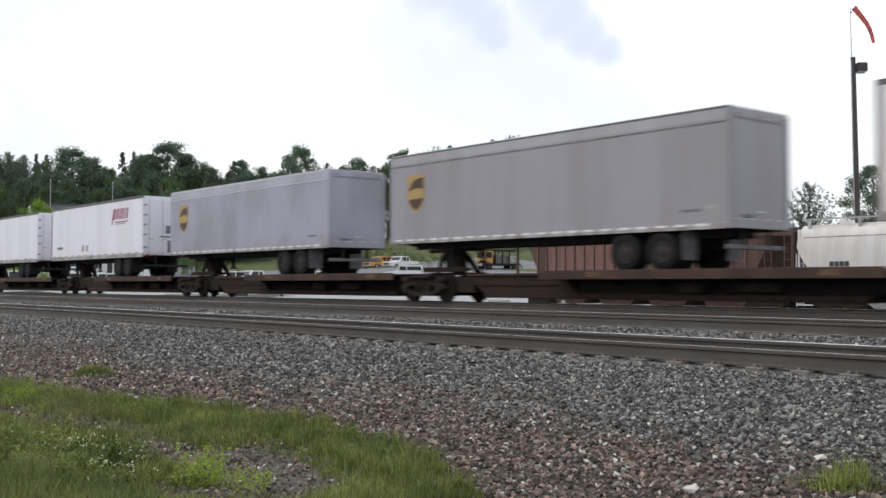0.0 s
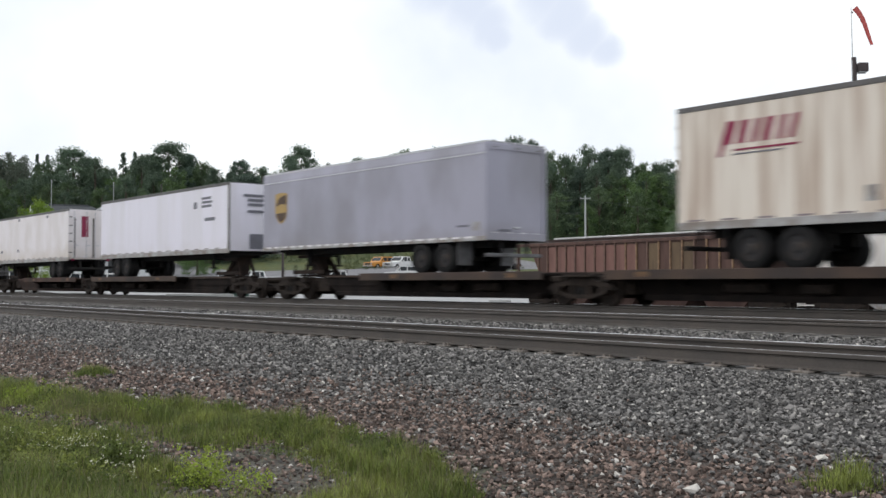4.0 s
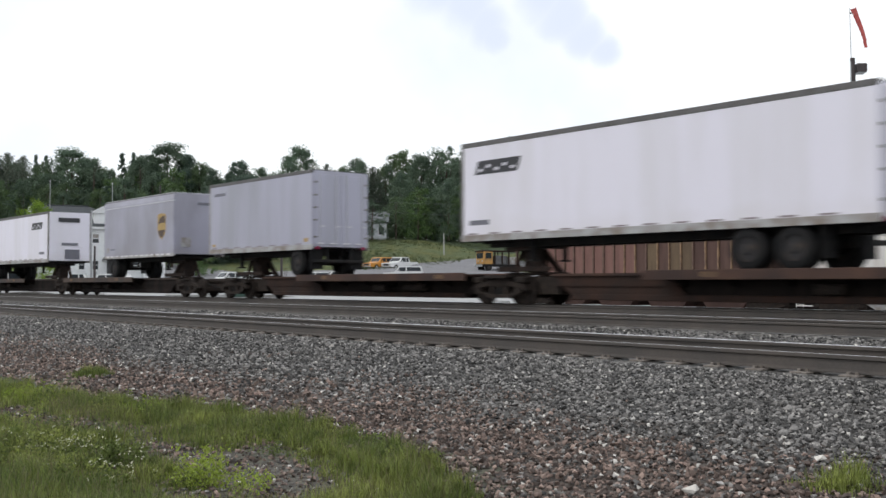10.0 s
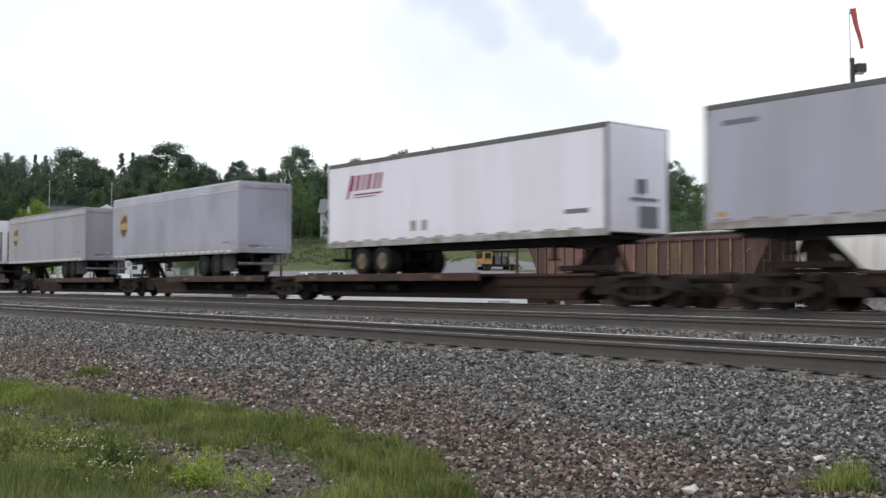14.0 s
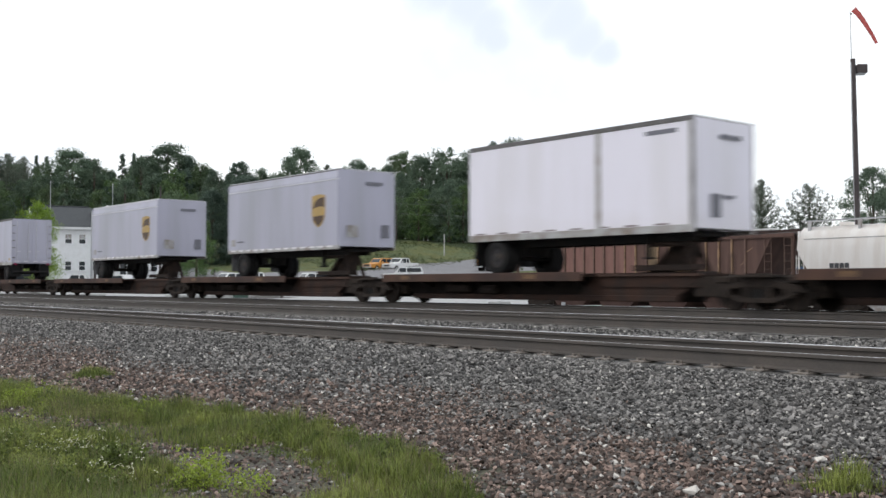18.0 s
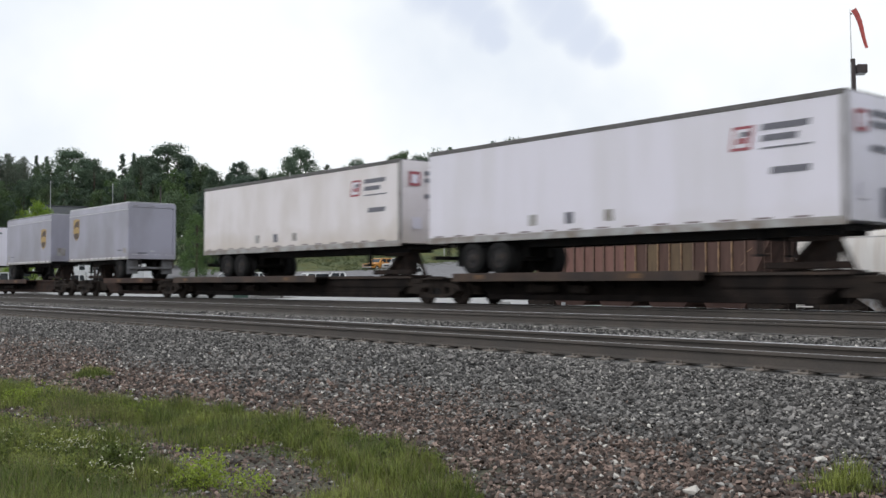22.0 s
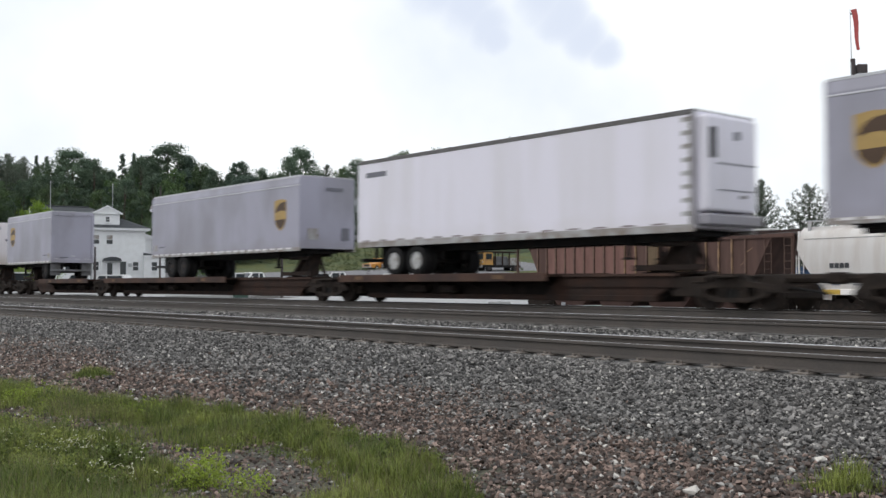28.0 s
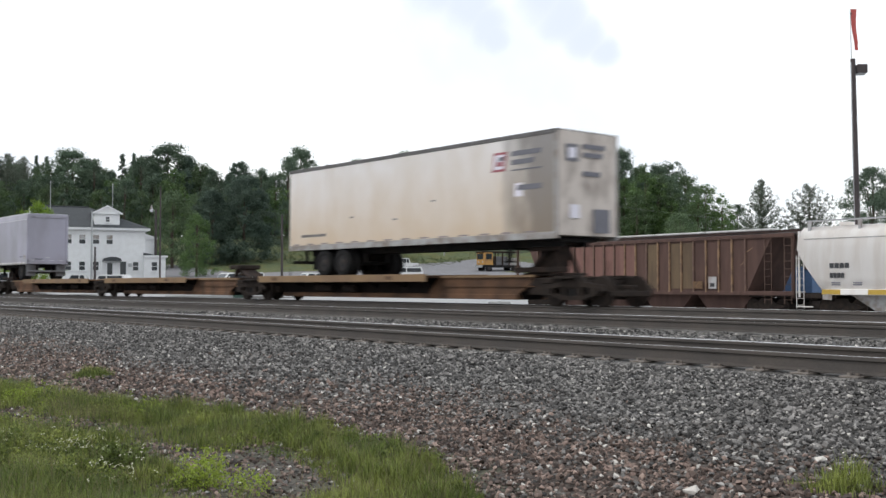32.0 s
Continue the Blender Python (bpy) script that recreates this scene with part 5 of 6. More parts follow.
tree_at(broad_tree(51, 18, 6.0, "leaf_dark", clumps=230, per=150, label="dense dark tree beside the yard"), -30.2, 156, 13.2)
tree_at(broad_tree(52, 18, 5.2, "leaf_dark", clumps=230, per=150, label="dense dark rounded tree beside the yard"), -34.5, 154, 11.5)
tree_at(broad_tree(53, 18, 5.0, "leaf_fresh", per=140, size=.07, label="fresh green young tree by the lamp"), -31.6, 132, 8.2, 40)
tree_at(broad_tree(54, 18, 5.5, "leaf_mid", label="green tree behind the white building"), -39.5, 150, 12.0, 80)
tree_at(broad_tree(55, 18, 5.4, "leaf_light", per=140, size=.07, label="bright yellow-green tree beside the building"), -42.3, 107, 9.1, 10)
tree_at(feather_tree(56, 18, "leaf_sparse", ((0, 6.4), (.4, 6.2), (.62, 5.2), (.82, 3.0), (1, .3)), 170, 14, .12, "airy grey-green pointed tree behind the hopper cars"), 37.5, 121, 11.9)
tree_at(feather_tree(57, 18, "leaf_sparse", ((0, 6), (.4, 6.4), (.68, 5.8), (.88, 4.0), (1, .8)), 170, 14, .12, "airy grey-green rounded tree behind the hopper cars", rise=1.3), 43.2, 121, 11.5)
tree_at(broad_tree(58, 18, 6.0, "leaf", per=140, size=.08, label="green tree near the tall pole"), 49.8, 119, 13.3)
tree_at(broad_tree(59, 18, 6.0, "leaf", per=90, size=.085, label="green tree further along the yard"), 58, 122, 13.5)
tree_at(broad_tree(60, 18, 6.5, "leaf_mid", per=90, size=.085, label="low bushy tree behind the hopper cars"), 29.5, 128, 8.0)

# ================= hopper cars =================
M.update(
    hop_brown=mat("oxide_brown_paint", (.066, .034, .027), .8, spots=(.10, .054, .042), scale=1.3, amount=.9, grain=.1, stretch=(1.5, 1.5, .3)),
    hop_olive=mat("faded_ochre_paint", (.13, .088, .05), .8, spots=(.07, .045, .03), scale=1.3, amount=.8, grain=.1, stretch=(1.5, 1.5, .3)),
    hop_pink=mat("faded_oxide_paint", (.185, .092, .076), .75, spots=(.12, .06, .048), scale=1.3, amount=.8, grain=.1, stretch=(1.5, 1.5, .3)),
    hop_rib=mat("rusty_rib_paint", (.24, .15, .085), .75, spots=(.10, .06, .045), scale=3, amount=.8, grain=.1),
    hop_hatch=mat("pale_hatch_paint", (.62, .62, .62), .5, spots=(.42, .40, .38), scale=1.5, amount=.7, grain=.08),
    # oxide brown of the body, darkened to hold the roof's shade
    hop_roof=mat("shaded_oxide_roof", (.030, .018, .016), .85, spots=(.055, .032, .027), scale=2, amount=.8, grain=.1),
    hop_ribdark=mat("dull_oxide_rib_paint", (.105, .062, .050), .8, spots=(.16, .10, .07), scale=3, amount=.8, grain=.1),
    hop_white=mat("off_white_car_paint", (.80, .77, .745), .5, spots=(.66, .60, .55), scale=1.2, amount=.6, grain=.06, stretch=(1.6, 1.6, .25)),
    hop_blue=mat("blue_car_paint", (.06, .12, .24), .55, grain=.1),
    wall_white=mat("white_clapboard", (.78, .79, .80), .6, spots=(.66, .66, .66), scale=2, amount=.4, grain=.03),
    house_grey=mat("pale_blue_grey_siding", (.58, .60, .63), .65, spots=(.36, .37, .40), scale=1.5, amount=.5, grain=.04),
    shingle=mat("grey_shingles", (.045, .05, .056), .85, spots=(.07, .075, .08), scale=5, amount=.6, grain=.15, bump=.3),
    shingle_pale=mat("pale_grey_shingles", (.16, .17, .18), .85, grain=.12, bump=.3),
    pane=mat("dark_window_glass", (.03, .035, .04), .12, grain=.02),
    wood_pole=mat("brown_pole_wood", (.05, .04, .042), .8, spots=(.085, .07, .065), scale=2, amount=.7, grain=.15, stretch=(3, 3, .3)),
    galv=mat("galvanised_steel", (.42, .43, .44), .45, metal=.5, grain=.06),
    sock=mat("faded_red_cloth", (.50, .10, .09), .8, grain=.1),
    car_white=mat("white_car_paint", (.72, .72, .72), .3, grain=.02, coat=.5),
    car_orange=mat("orange_truck_paint", (.62, .27, .04), .4, grain=.04, coat=.3),
    car_yellow=mat("yellow_machine_paint", (.50, .27, .07), .55, spots=(.24, .13, .06), scale=1.5, amount=.8, grain=.12),
    concrete=mat("pale_concrete", (.42, .42, .41), .85, spots=(.33, .32, .31), scale=2, amount=.7, grain=.08),
    green_box=mat("green_cabinet_paint", (.05, .10, .08), .55, grain=.06),
)
HOP_R, HOP_L = Vector((-28.5, 46.3, 0)), Vector((-50.3, 47.7, 0))
HOP_TURN = math.degrees(math.atan2((HOP_R - HOP_L).y, (HOP_R - HOP_L).x))
HOP_RUN = (HOP_R - HOP_L).normalized()
HOP_Z = -.92


def far_truck(parent, x, w=3.0):
    tr = part("truck", prism([(x - 1.2, .45), (x - .5, .66), (x - .3, .85), (x + .3, .85), (x + .5, .66), (x + 1.2, .45), (x + .8, .32), (x + .4, .2), (x - .4, .2), (x - .8, .32)], .35, w - .35), M["truck"], parent)
    for dx in (-.88, .88):
        part("wheel", rod((x + dx, .5, .43), (x + dx, w - .5, .43), .43, None, 16), M["truck"], tr)


def ladder(t, x, z0, z1, material, y=-.06, w=.42, n=9):
    l = part("ladder", rod((x, y, z0), (x, y, z1), .016, None, 6), material, t)
    part("rail_bar", rod((x + w, y, z0), (x + w, y, z1), .016, None, 6), material, l)
    for i in range(n):
        z = z0 + (i + .5) * (z1 - z0) / n
        part("rung", rod((x, y, z), (x + w, y, z), .011, None, 5), material, l)


def ribbed_hopper(m, L, body, label):
    t = thing("hopper_car", m, label, "rail car", "cars standing in the yard")
    W, top, sill = 3.0, 4.12, 1.15
    bm = prism([(L - 1.3, top), (L - 2.9, sill), (2.9, sill), (1.3, top)], 0, W)
    part("body", bm, M[body], t)
    part("top_chord", box(0, L, -.10, .02, top - .16, top + .04, .02), M["hop_brown"], t)
    part("roof", prism([(-.02, top), (W / 2, top + .24), (W + .02, top)], .05, L - .05, axis="x"), M["hop_roof"], t)
    part("side_sill", box(0, L, -.09, .02, sill - .14, sill + .08, .02), M["hop_brown"], t)
    for a, b in ((2.9, 7.5), (7.62, 11.6), (11.72, 15.4), (15.52, L - 1.9)):
        part("hatch_cover", box(a, b, .75, 1.35, top + .27, top + .38, .03), M["hop_hatch"], t, "pale roof hatch cover")
    for y in (.7, 1.4):
        part("roof_walk", box(.3, L - .2, y - .05, y + .05, top + .14, top + .26), M["hop_roof"], t)
    n = 20
    for i in range(n + 1):
        x = 1.45 + i * (L - 4.4) / n
        w = (L - 4.4) / n
        foot = sill + max(0, 2.9 - x, x - (L - 2.9)) * 1.86
        part("rib", box(x - .05, x + .05, -.10, .02, foot, top - .1, .01), M["hop_rib"] if i > 9 and i % 4 else M["hop_ribdark"], t)
        if 2 <= i < 11:
            part("side_patch", box(x + .07, x + w - .07, -.012, .001, sill + .2, top - .25), M["hop_pink"], t, "faded pinkish side sheet")
        elif i in (12, 14, 15):
            part("side_patch", box(x + .07, x + w - .07, -.012, .001, sill + .2, top - .25), M["hop_olive"], t, "faded ochre side sheet")
    for x in (.12, L - .12):
        for y in (.1, W - .1):
            part("end_post", box(x - .06, x + .06, y - .06, y + .06, .9, top, .01), M["hop_brown"], t)
        part("end_floor", box(*((0, 2.9) if x < 5 else (L - 2.9, L)), .15, W - .15, .92, 1.12, .02), M["truck"], t)
    for k in range(4):
        x = L * (.22 + .187 * k)
        part("chute", prism([(x - 2.0, sill), (x + 2.0, sill), (x + 1.2, .28), (x - 1.2, .28)], .5, W - .5), M["hop_brown"], t)
    for x in (.15, L - .15):
        part("end_sill", box(x - .2, x + .2, .1, W - .1, .85, 1.15, .03), M["truck"], t)
    for x in (.1, L - 1.75, L - .55):
        ladder(t, x, .6, top, M["hop_ribdark"])
    part("placard", box(L - 5.35, L - 4.8, -.115, -.10, sill + .2, sill + .85), M["paletrim"], t)
    part("text_bar", box(L - 5.22, L - 4.93, -.12, -.114, sill + .3, sill + .5), M["black"], t)
    part("placard", box(L - 6.4, L - 5.75, -.115, -.10, sill + .2, sill + .6), M["deckyellow"], t)
    part("stencil", prism([(L - 2.9, 3.3), (L - 2.5, 3.5), (L - 2.55, 3.44), (L - 2.85, 3.26)], -.012, .001), M["hop_rib"], t)
    part("stencil", prism([(L - 3.3, 2.6), (L - 2.9, 2.9), (L - 2.95, 2.82), (L - 3.3, 2.55)], -.012, .001), M["hop_rib"], t)
    part("hand_brake", rod((L + .06, .9, 2.6), (L + .12, .9, 2.6), .28, None, 12), M["hop_rib"], t)
    for x in (2.0, L - 2.0):
        far_truck(t, x)
    part("coupler", box(L, L + .5, W / 2 - .15, W / 2 + .15, .75, 1.05, .04), M["truck"], t)


def smooth_hopper(m, L, label):
    t = thing("hopper_car", m, label, "rail car", "cars standing in the yard")
    W, top, sill = 3.1, 4.45, 1.1
    arc = [(0.03, sill + .1), (-.03, 1.9), (-.06, 2.6), (-.04, 3.3), (.06, 3.8), (.24, 4.15), (.6, 4.38), (W / 2, top + .02), (W - .6, 4.38), (W - .24, 4.15), (W - .06, 3.8), (W + .04, 3.3), (W + .06, 2.6), (W + .03, 1.9), (W - .03, sill + .1)]
    bm = prism(arc, .02, L - .02, axis="x")
    # slope the ends inwards below
    for v in bm.verts:
        k = max(0, (3.1 - v.co.z) / 1.9)
        if v.co.x < 1:
            v.co.x += 1.4 * k
        elif v.co.x > L - 1:
            v.co.x -= 1.4 * k
    for f in bm.faces:
        f.smooth = len(f.verts) == 4
    part("body", bm, M["hop_white"], t)
    part("side_sill", box(1.6, L - 1.6, -.1, .04, sill - .06, sill + .22, .02), M["hop_white"], t)
    for i, x in enumerate((1.45, 3.9, 9.4, 11.8)):
        part("yellow_patch", box(x, x + 1.0, -.112, -.10, sill - .04, sill + .20), M["yellow"], t)
    part("side_seam", box(.4, L - .4, .03, .06, 3.76, 3.80), M["paletrim"], t)
    part("running_board", box(.1, L - .1, W / 2 - 1.2, W / 2 - .7, top + .22, top + .27), M["galv"], t)
    for i in range(7):
        x = .5 + i * (L - 1) / 6
        part("board_bracket", prism([(x - .05, top - .35), (x + .05, top - .35), (x + .12, top + .22), (x - .12, top + .22)], .32, .40), M["paletrim"], t)
    for i in range(6):
        x = 1.8 + i * (L - 3.6) / 5
        part("roof_hatch", rod((x, W / 2, top), (x, W / 2, top + .18), .36, None, 14), M["hop_white"], t)
    for k in range(3):
        x = L * (.25 + .25 * k)
        part("chute", prism([(x - 2.0, sill + .1), (x + 2.0, sill + .1), (x + .45, .3), (x - .45, .3)], .45, W - .45), M["paletrim"], t)
    ladder(t, .0, .35, 3.0, M["hop_white"], n=8)
    part("end_post", rod((.05, .1, .9), (.05, .1, 4.2), .05, None, 6), M["hop_white"], t)
    part("end_sill", box(-.1, 2.0, .2, W - .2, .85, 1.1, .03), M["truck"], t)
    part("stirrup", box(.0, .9, -.05, 0, .42, .47), M["hop_white"], t)
    for z, w in ((2.33, .22), (1.86, .15)):
        for k in range(4):
            x = 1.87 + k * (w + .05)
            part("text_bar", box(x, x + w, -.075, -.03, z, z + .24), M["black"], t)
    for x, z in ((1.95, 1.60), (1.95, 1.50), (3.1, 1.60), (3.1, 1.50)):
        part("text_bar", box(x, x + .45, -.05, -.01, z, z + .05), M["inkgrey"], t)
    part("placard", box(1.5, 2.0, -.112, -.10, sill - .3, sill - .02), M["paletrim"], t)
    for x in (2.2, L - 2.2):
        far_truck(t, x, W)


half = (HOP_R - HOP_L).length / 2


def hop_pose(s):
    p = HOP_L + HOP_RUN * s
    return pose(p.x, p.y, HOP_Z, 0, 0, HOP_TURN)


ribbed_hopper(hop_pose(0), 2 * half - .1, "hop_brown", "long oxide-red ribbed hopper car, faded panels, pale hatches")
smooth_hopper(hop_pose(2 * half + .05) @ pose(0, 0, .03), 17.5, "off-white smooth-sided covered hopper car with ladder")


def siding():
    t = thing("siding_track", Matrix(), "worn yard siding under the hopper cars", "railway track", kind="structure")
    for dy in (.75, 2.25):
        p = HOP_L + Vector((-HOP_RUN.y, HOP_RUN.x, 0)) * dy
        part("rail", rail_mesh(-60, 90), None, t, at=pose(p.x, p.y, HOP_Z - .182, 0, 0, HOP_TURN))


siding()


def blue_car():
    p = Vector((-40.0, 52.5, 0))
    t = thing("gondola_car", pose(p.x, p.y, HOP_Z, 0, 0, HOP_TURN), "blue low gondola car on a further siding", "rail car", "cars standing in the yard")
    part("body", box(0, 9, 0, 2.9, .9, 2.5, .04), M["hop_blue"], t)
    part("top_chord", box(0, 9, -.08, .02, 2.42, 2.56, .02), M["hop_blue"], t)
    for i in range(7):
        part("rib", box(.6 + i * 1.3, .72 + i * 1.3, -.07, .0, .95, 2.42), M["hop_blue"], t)
    part("side_stripe", box(.4, 8.6, -.02, .0, 1.1, 1.2), M["paletrim"], t)
    for x in (1.6, 7.4):
        far_truck(t, x, 2.9)


blue_car()

# ================= poles, lamps and wires =================


def tall_pole():
    """Tall yard pole with a floodlight and a wind streamer."""
    d = 63.0
    t = thing("light_pole", town(25.46, d, -.85), "tall dark pole with floodlight and thin mast", "pole")
    part("shaft", rod((0, 0, 0), (-.2, 0, 15.4), .21, .145, 12), M["wood_pole"], t)
    part("conduit", rod((-.19, -.05, 0), (-.33, -.05, 15.2), .035, None, 6), M["galv"], t)
    fl = part("floodlight", box(.0, .62, -.25, .25, 14.5, 15.05, .05), M["wood_pole"], t, "boxy dark floodlight")
    part("bracket", rod((-.1, 0, 14.4), (.5, 0, 14.42), .03), M["galv"], fl)
    part("lens", box(.05, .55, -.2, .2, 14.47, 14.5), M["galv"], fl)
    part("mast", rod((-.28, 0, 15.2), (-.33, 0, 18.5), .032, .02, 6), M["galv"], t)
    part("finial", rod((-.33, 0, 18.2), (-.22, 0, 18.2), .05, None, 6), M["wood_pole"], t)
    # streamer in stiff lengths that swing one on another
    s = thing("wind_streamer", town(25.35, d, 17.35), "tattered faded red wind streamer on the mast", "windsock")
    return s, d


STREAMER, STREAMER_D = tall_pole()
SEG = []


def streamer_parts():
    w0 = .36
    for i in range(6):
        w = w0 * (1 - .09 * i)
        one = prism([(-w / 2, 0), (w / 2, 0), (w * .44, -.22), (w * .46, -.45), (-w * .4, -.45), (-w * .46, -.2)], -.03, .03)
        SEG.append(part("cloth_panel", one, M["sock"], STREAMER))


streamer_parts()


def simple_pole(side, d, z0, z1, r, material, label, arm=None, name="utility_pole"):
    t = thing(name, town(side, d, z0), label, "pole")
    part("shaft", rod((0, 0, -.3), (0, 0, z1 - z0), r * 1.15, r * .8, 10), M[material], t)
    if arm == "cross":
        part("crossarm", box(-.9, .9, -.06, .06, z1 - z0 - .55, z1 - z0 - .42), M[material], t)
        for x in (-.8, 0, .8):
            part("insulator", rod((x, 0, z1 - z0 - .42), (x, 0, z1 - z0 - .25), .05, None, 6), M["galv"], t)
    elif arm == "lamp":
        part("lamp_arm", rod((0, 0, z1 - z0 - .3), (-.55, 0, z1 - z0 + .15), .04), M["galv"], t)
        lh = part("lamp_head", rod((-.55, 0, z1 - z0 + .0), (-.55, 0, z1 - z0 + .5), .17, .09, 10), M["paletrim"], t, "pale lamp head")
        part("lens", rod((-.55, 0, z1 - z0 - .3), (-.55, 0, z1 - z0), .15, .22, 10), M["white"], lh)
    elif arm == "ball":
        part("cap", rod((0, 0, z1 - z0), (0, 0, z1 - z0 + .2), .1, .02, 6), M["galv"], t)
    return t


simple_pole(-14.4, 92, -.75, 6.9, .11, "wood_pole", "slim dark pole standing in the gravel lot")
simple_pole(-14.5, 176, 6.4, 15.9, .16, "galv", "pale utility pole in front of the house", "cross")
simple_pole(23.4, 170, 4.5, 15.2, .17, "galv", "pale utility pole at the wood's edge", "cross")
simple_pole(.2, 165, 5.6, 8.8, .10, "concrete", "short striped post on the grass bank")
simple_pole(-35.2, 126, 1.5, 9.9, .16, "wood_pole", "wooden lamp pole beside the building", "lamp", "street_lamp")
simple_pole(-34.1, 124, 1.5, 12.6, .10, "wood_pole", "dark wooden utility pole beside the building")
simple_pole(-40.3, 118, 1.0, 9.1, .11, "galv", "grey post in front of the building")
simple_pole(-47.4, 124, 1.5, 13.0, .045, "galv", "thin mast behind the building", "ball", "flagpole")
simple_pole(-39.9, 118, 1.0, 5.0, .13, "wood_pole", "short black post in front of the building")
simple_pole(-40.85, 127, 1.5, 13.0, .045, "galv", "thin mast above the dormer", "ball", "flagpole")
simple_pole(14.6, 182, 6.5, 15.0, .12, "wood_pole", "wooden pole among the trees", "cross")


def wire(a, b, sag, r=.014):
    t = thing("overhead_wire", Matrix(), "thin overhead wire strung between poles", "wire")
    pts = [Vector(a).lerp(Vector(b), i / 12) - Vector((0, 0, sag * 4 * (i / 12) * (1 - i / 12))) for i in range(13)]
    bm = None
    for p, q in zip(pts, pts[1:]):
        bm = rod(p, q, r, None, 4, bm)
    part("strand", bm, M["inkgrey"], t)


def town_pt(side, d, z):
    return TOWN @ Vector((side, d, z))


wire(town_pt(-40, 182, 13.4), town_pt(-14.7, 180, 13.8), .6)
wire(town_pt(-14.7, 180, 13.8), town_pt(23.4, 170, 12.4), .8)
wire(town_pt(-14.7, 180, 15.4), town_pt(23.4, 170, 14.6), .8)
wire(town_pt(23.4, 170, 14.6), town_pt(75, 160, 9.0), 1.0)

# ================= buildings =================


def sash_window(parent, x0, x1, z0, z1, y=0.0, frame_mat="wall_white", shade=0):
    w = part("window", box(x0 - .09, x1 + .09, y - .05, y + .02, z0 - .09, z1 + .09, .01), M[frame_mat], parent)
    m = (z0 + z1) / 2
    part("pane", box(x0, x1, y - .065, y - .045, z0, m - .03), M["pane"], w)
    part("pane", box(x0, x1, y - .065, y - .045, m + .03, z1), M["paletrim"] if shade else M["pane"], w)
    part("sill", box(x0 - .14, x1 + .14, y - .12, y, z0 - .16, z0 - .09), M[frame_mat], w)


def white_building():
    d, x0, x1 = 125.0, -48.4, -36.3
    z0, eave, depth = 1.4, 7.2, 9.0
    t = thing("station_building", town(x1, d, z0, 25) @ pose(-x1, 0, 0), "white clapboard two-storey building, hipped grey roof", "building")
    hgt = eave - z0
    part("wall", box(x0, x1, 0, depth, -1, hgt), M["wall_white"], t)
    for i in range(19):
        part("clapboard", prism([(x0 - .02, .2 + i * .32), (x1 + .02, .2 + i * .32), (x1 + .02, .25 + i * .32), (x0 - .02, .25 + i * .32)], -.03, .01), M["wall_white"], t)
    for x in (x0, x1):
        part("corner_board", box(x - .12, x + .12, -.04, .1, -.5, hgt), M["wall_white"], t)
    part("eave", box(x0 - .6, x1 + .6, -.7, depth + .6, hgt, hgt + .28, .03), M["wall_white"], t, "white eave board")
    rz = hgt + .28
    bm = bmesh.new()
    a = [bm.verts.new(p) for p in ((x0 - .65, -.75, rz), (x1 + .65, -.75, rz), (x1 + .65, depth + .65, rz), (x0 - .65, depth + .65, rz), (x0 - .5, depth / 2, rz + 2.7), (x1 - 6.0, depth / 2, rz + 2.7))]
    for f in ((0, 1, 5, 4), (1, 2, 5), (2, 3, 4, 5), (3, 0, 4), (3, 2, 1, 0)):
        bm.faces.new([a[i] for i in f])
    part("gable", prism([(-.4, rz), (depth / 2, rz + 2.5), (depth + .4, rz)], x0 - .72, x0 - .56, axis="x"), M["wall_white"], t)
    roof = part("roof", bm, M["shingle"], t)
    part("ridge_cap", rod((x0 - .5, depth / 2, rz + 2.72), (x1 - 6.0, depth / 2, rz + 2.72), .1, None, 6), M["shingle"], roof)
    # dormer
    dx0, dx1 = -42.1, -39.2
    c = (dx0 + dx1) / 2
    dorm = part("dormer", prism([(dx0, rz + .3), (dx1, rz + .3), (dx1, rz + 1.75), (dx0, rz + 1.75)], 0, 4.4), M["wall_white"], t)
    part("pediment", prism([(dx0 - .15, rz + 1.75), (dx1 + .15, rz + 1.75), (c, rz + 2.55)], -.2, 4.4), M["wall_white"], dorm)
    for s in (-1, 1):
        part("dormer_roof", prism([(c, rz + 2.62), (c + s * 1.7, rz + 1.72), (c + s * 1.7, rz + 1.86), (c, rz + 2.76)], -.3, 4.4), M["shingle"], dorm)
        part("barge_board", prism([(c, rz + 2.52), (c + s * 1.75, rz + 1.60), (c + s * 1.75, rz + 1.78), (c, rz + 2.70)], -.36, -.28), M["wall_white"], dorm)
    part("cornice", box(dx0 - .25, dx1 + .25, -.3, 0, rz + 1.64, rz + 1.76, .02), M["wall_white"], dorm)
    sash_window(dorm, -40.8, -40.4, rz + .75, rz + 1.3)
    for x in (-45.0, -43.45, -41.9, -40.35):
        sash_window(t, x - .34, x + .34, 4.15, 5.2, 0, shade=1)
    for x in (-45.0, -43.45, -41.9, -37.3):
        sash_window(t, x - .31, x + .31, 1.0, 2.0, 0)
    door = part("door", box(-40.6, -40.0, -.06, .02, -.6, 1.9), M["pane"], t, "dark entrance door")
    part("door_frame", box(-40.75, -39.85, -.04, .01, -.6, 2.02), M["wall_white"], door)
    side_door = part("door", box(-39.1, -38.42, -.06, .02, -.6, 2.05), M["pane"], t, "dark glazed side door")
    part("door_frame", box(-39.2, -38.32, -.04, .01, -.6, 2.15), M["wall_white"], side_door)
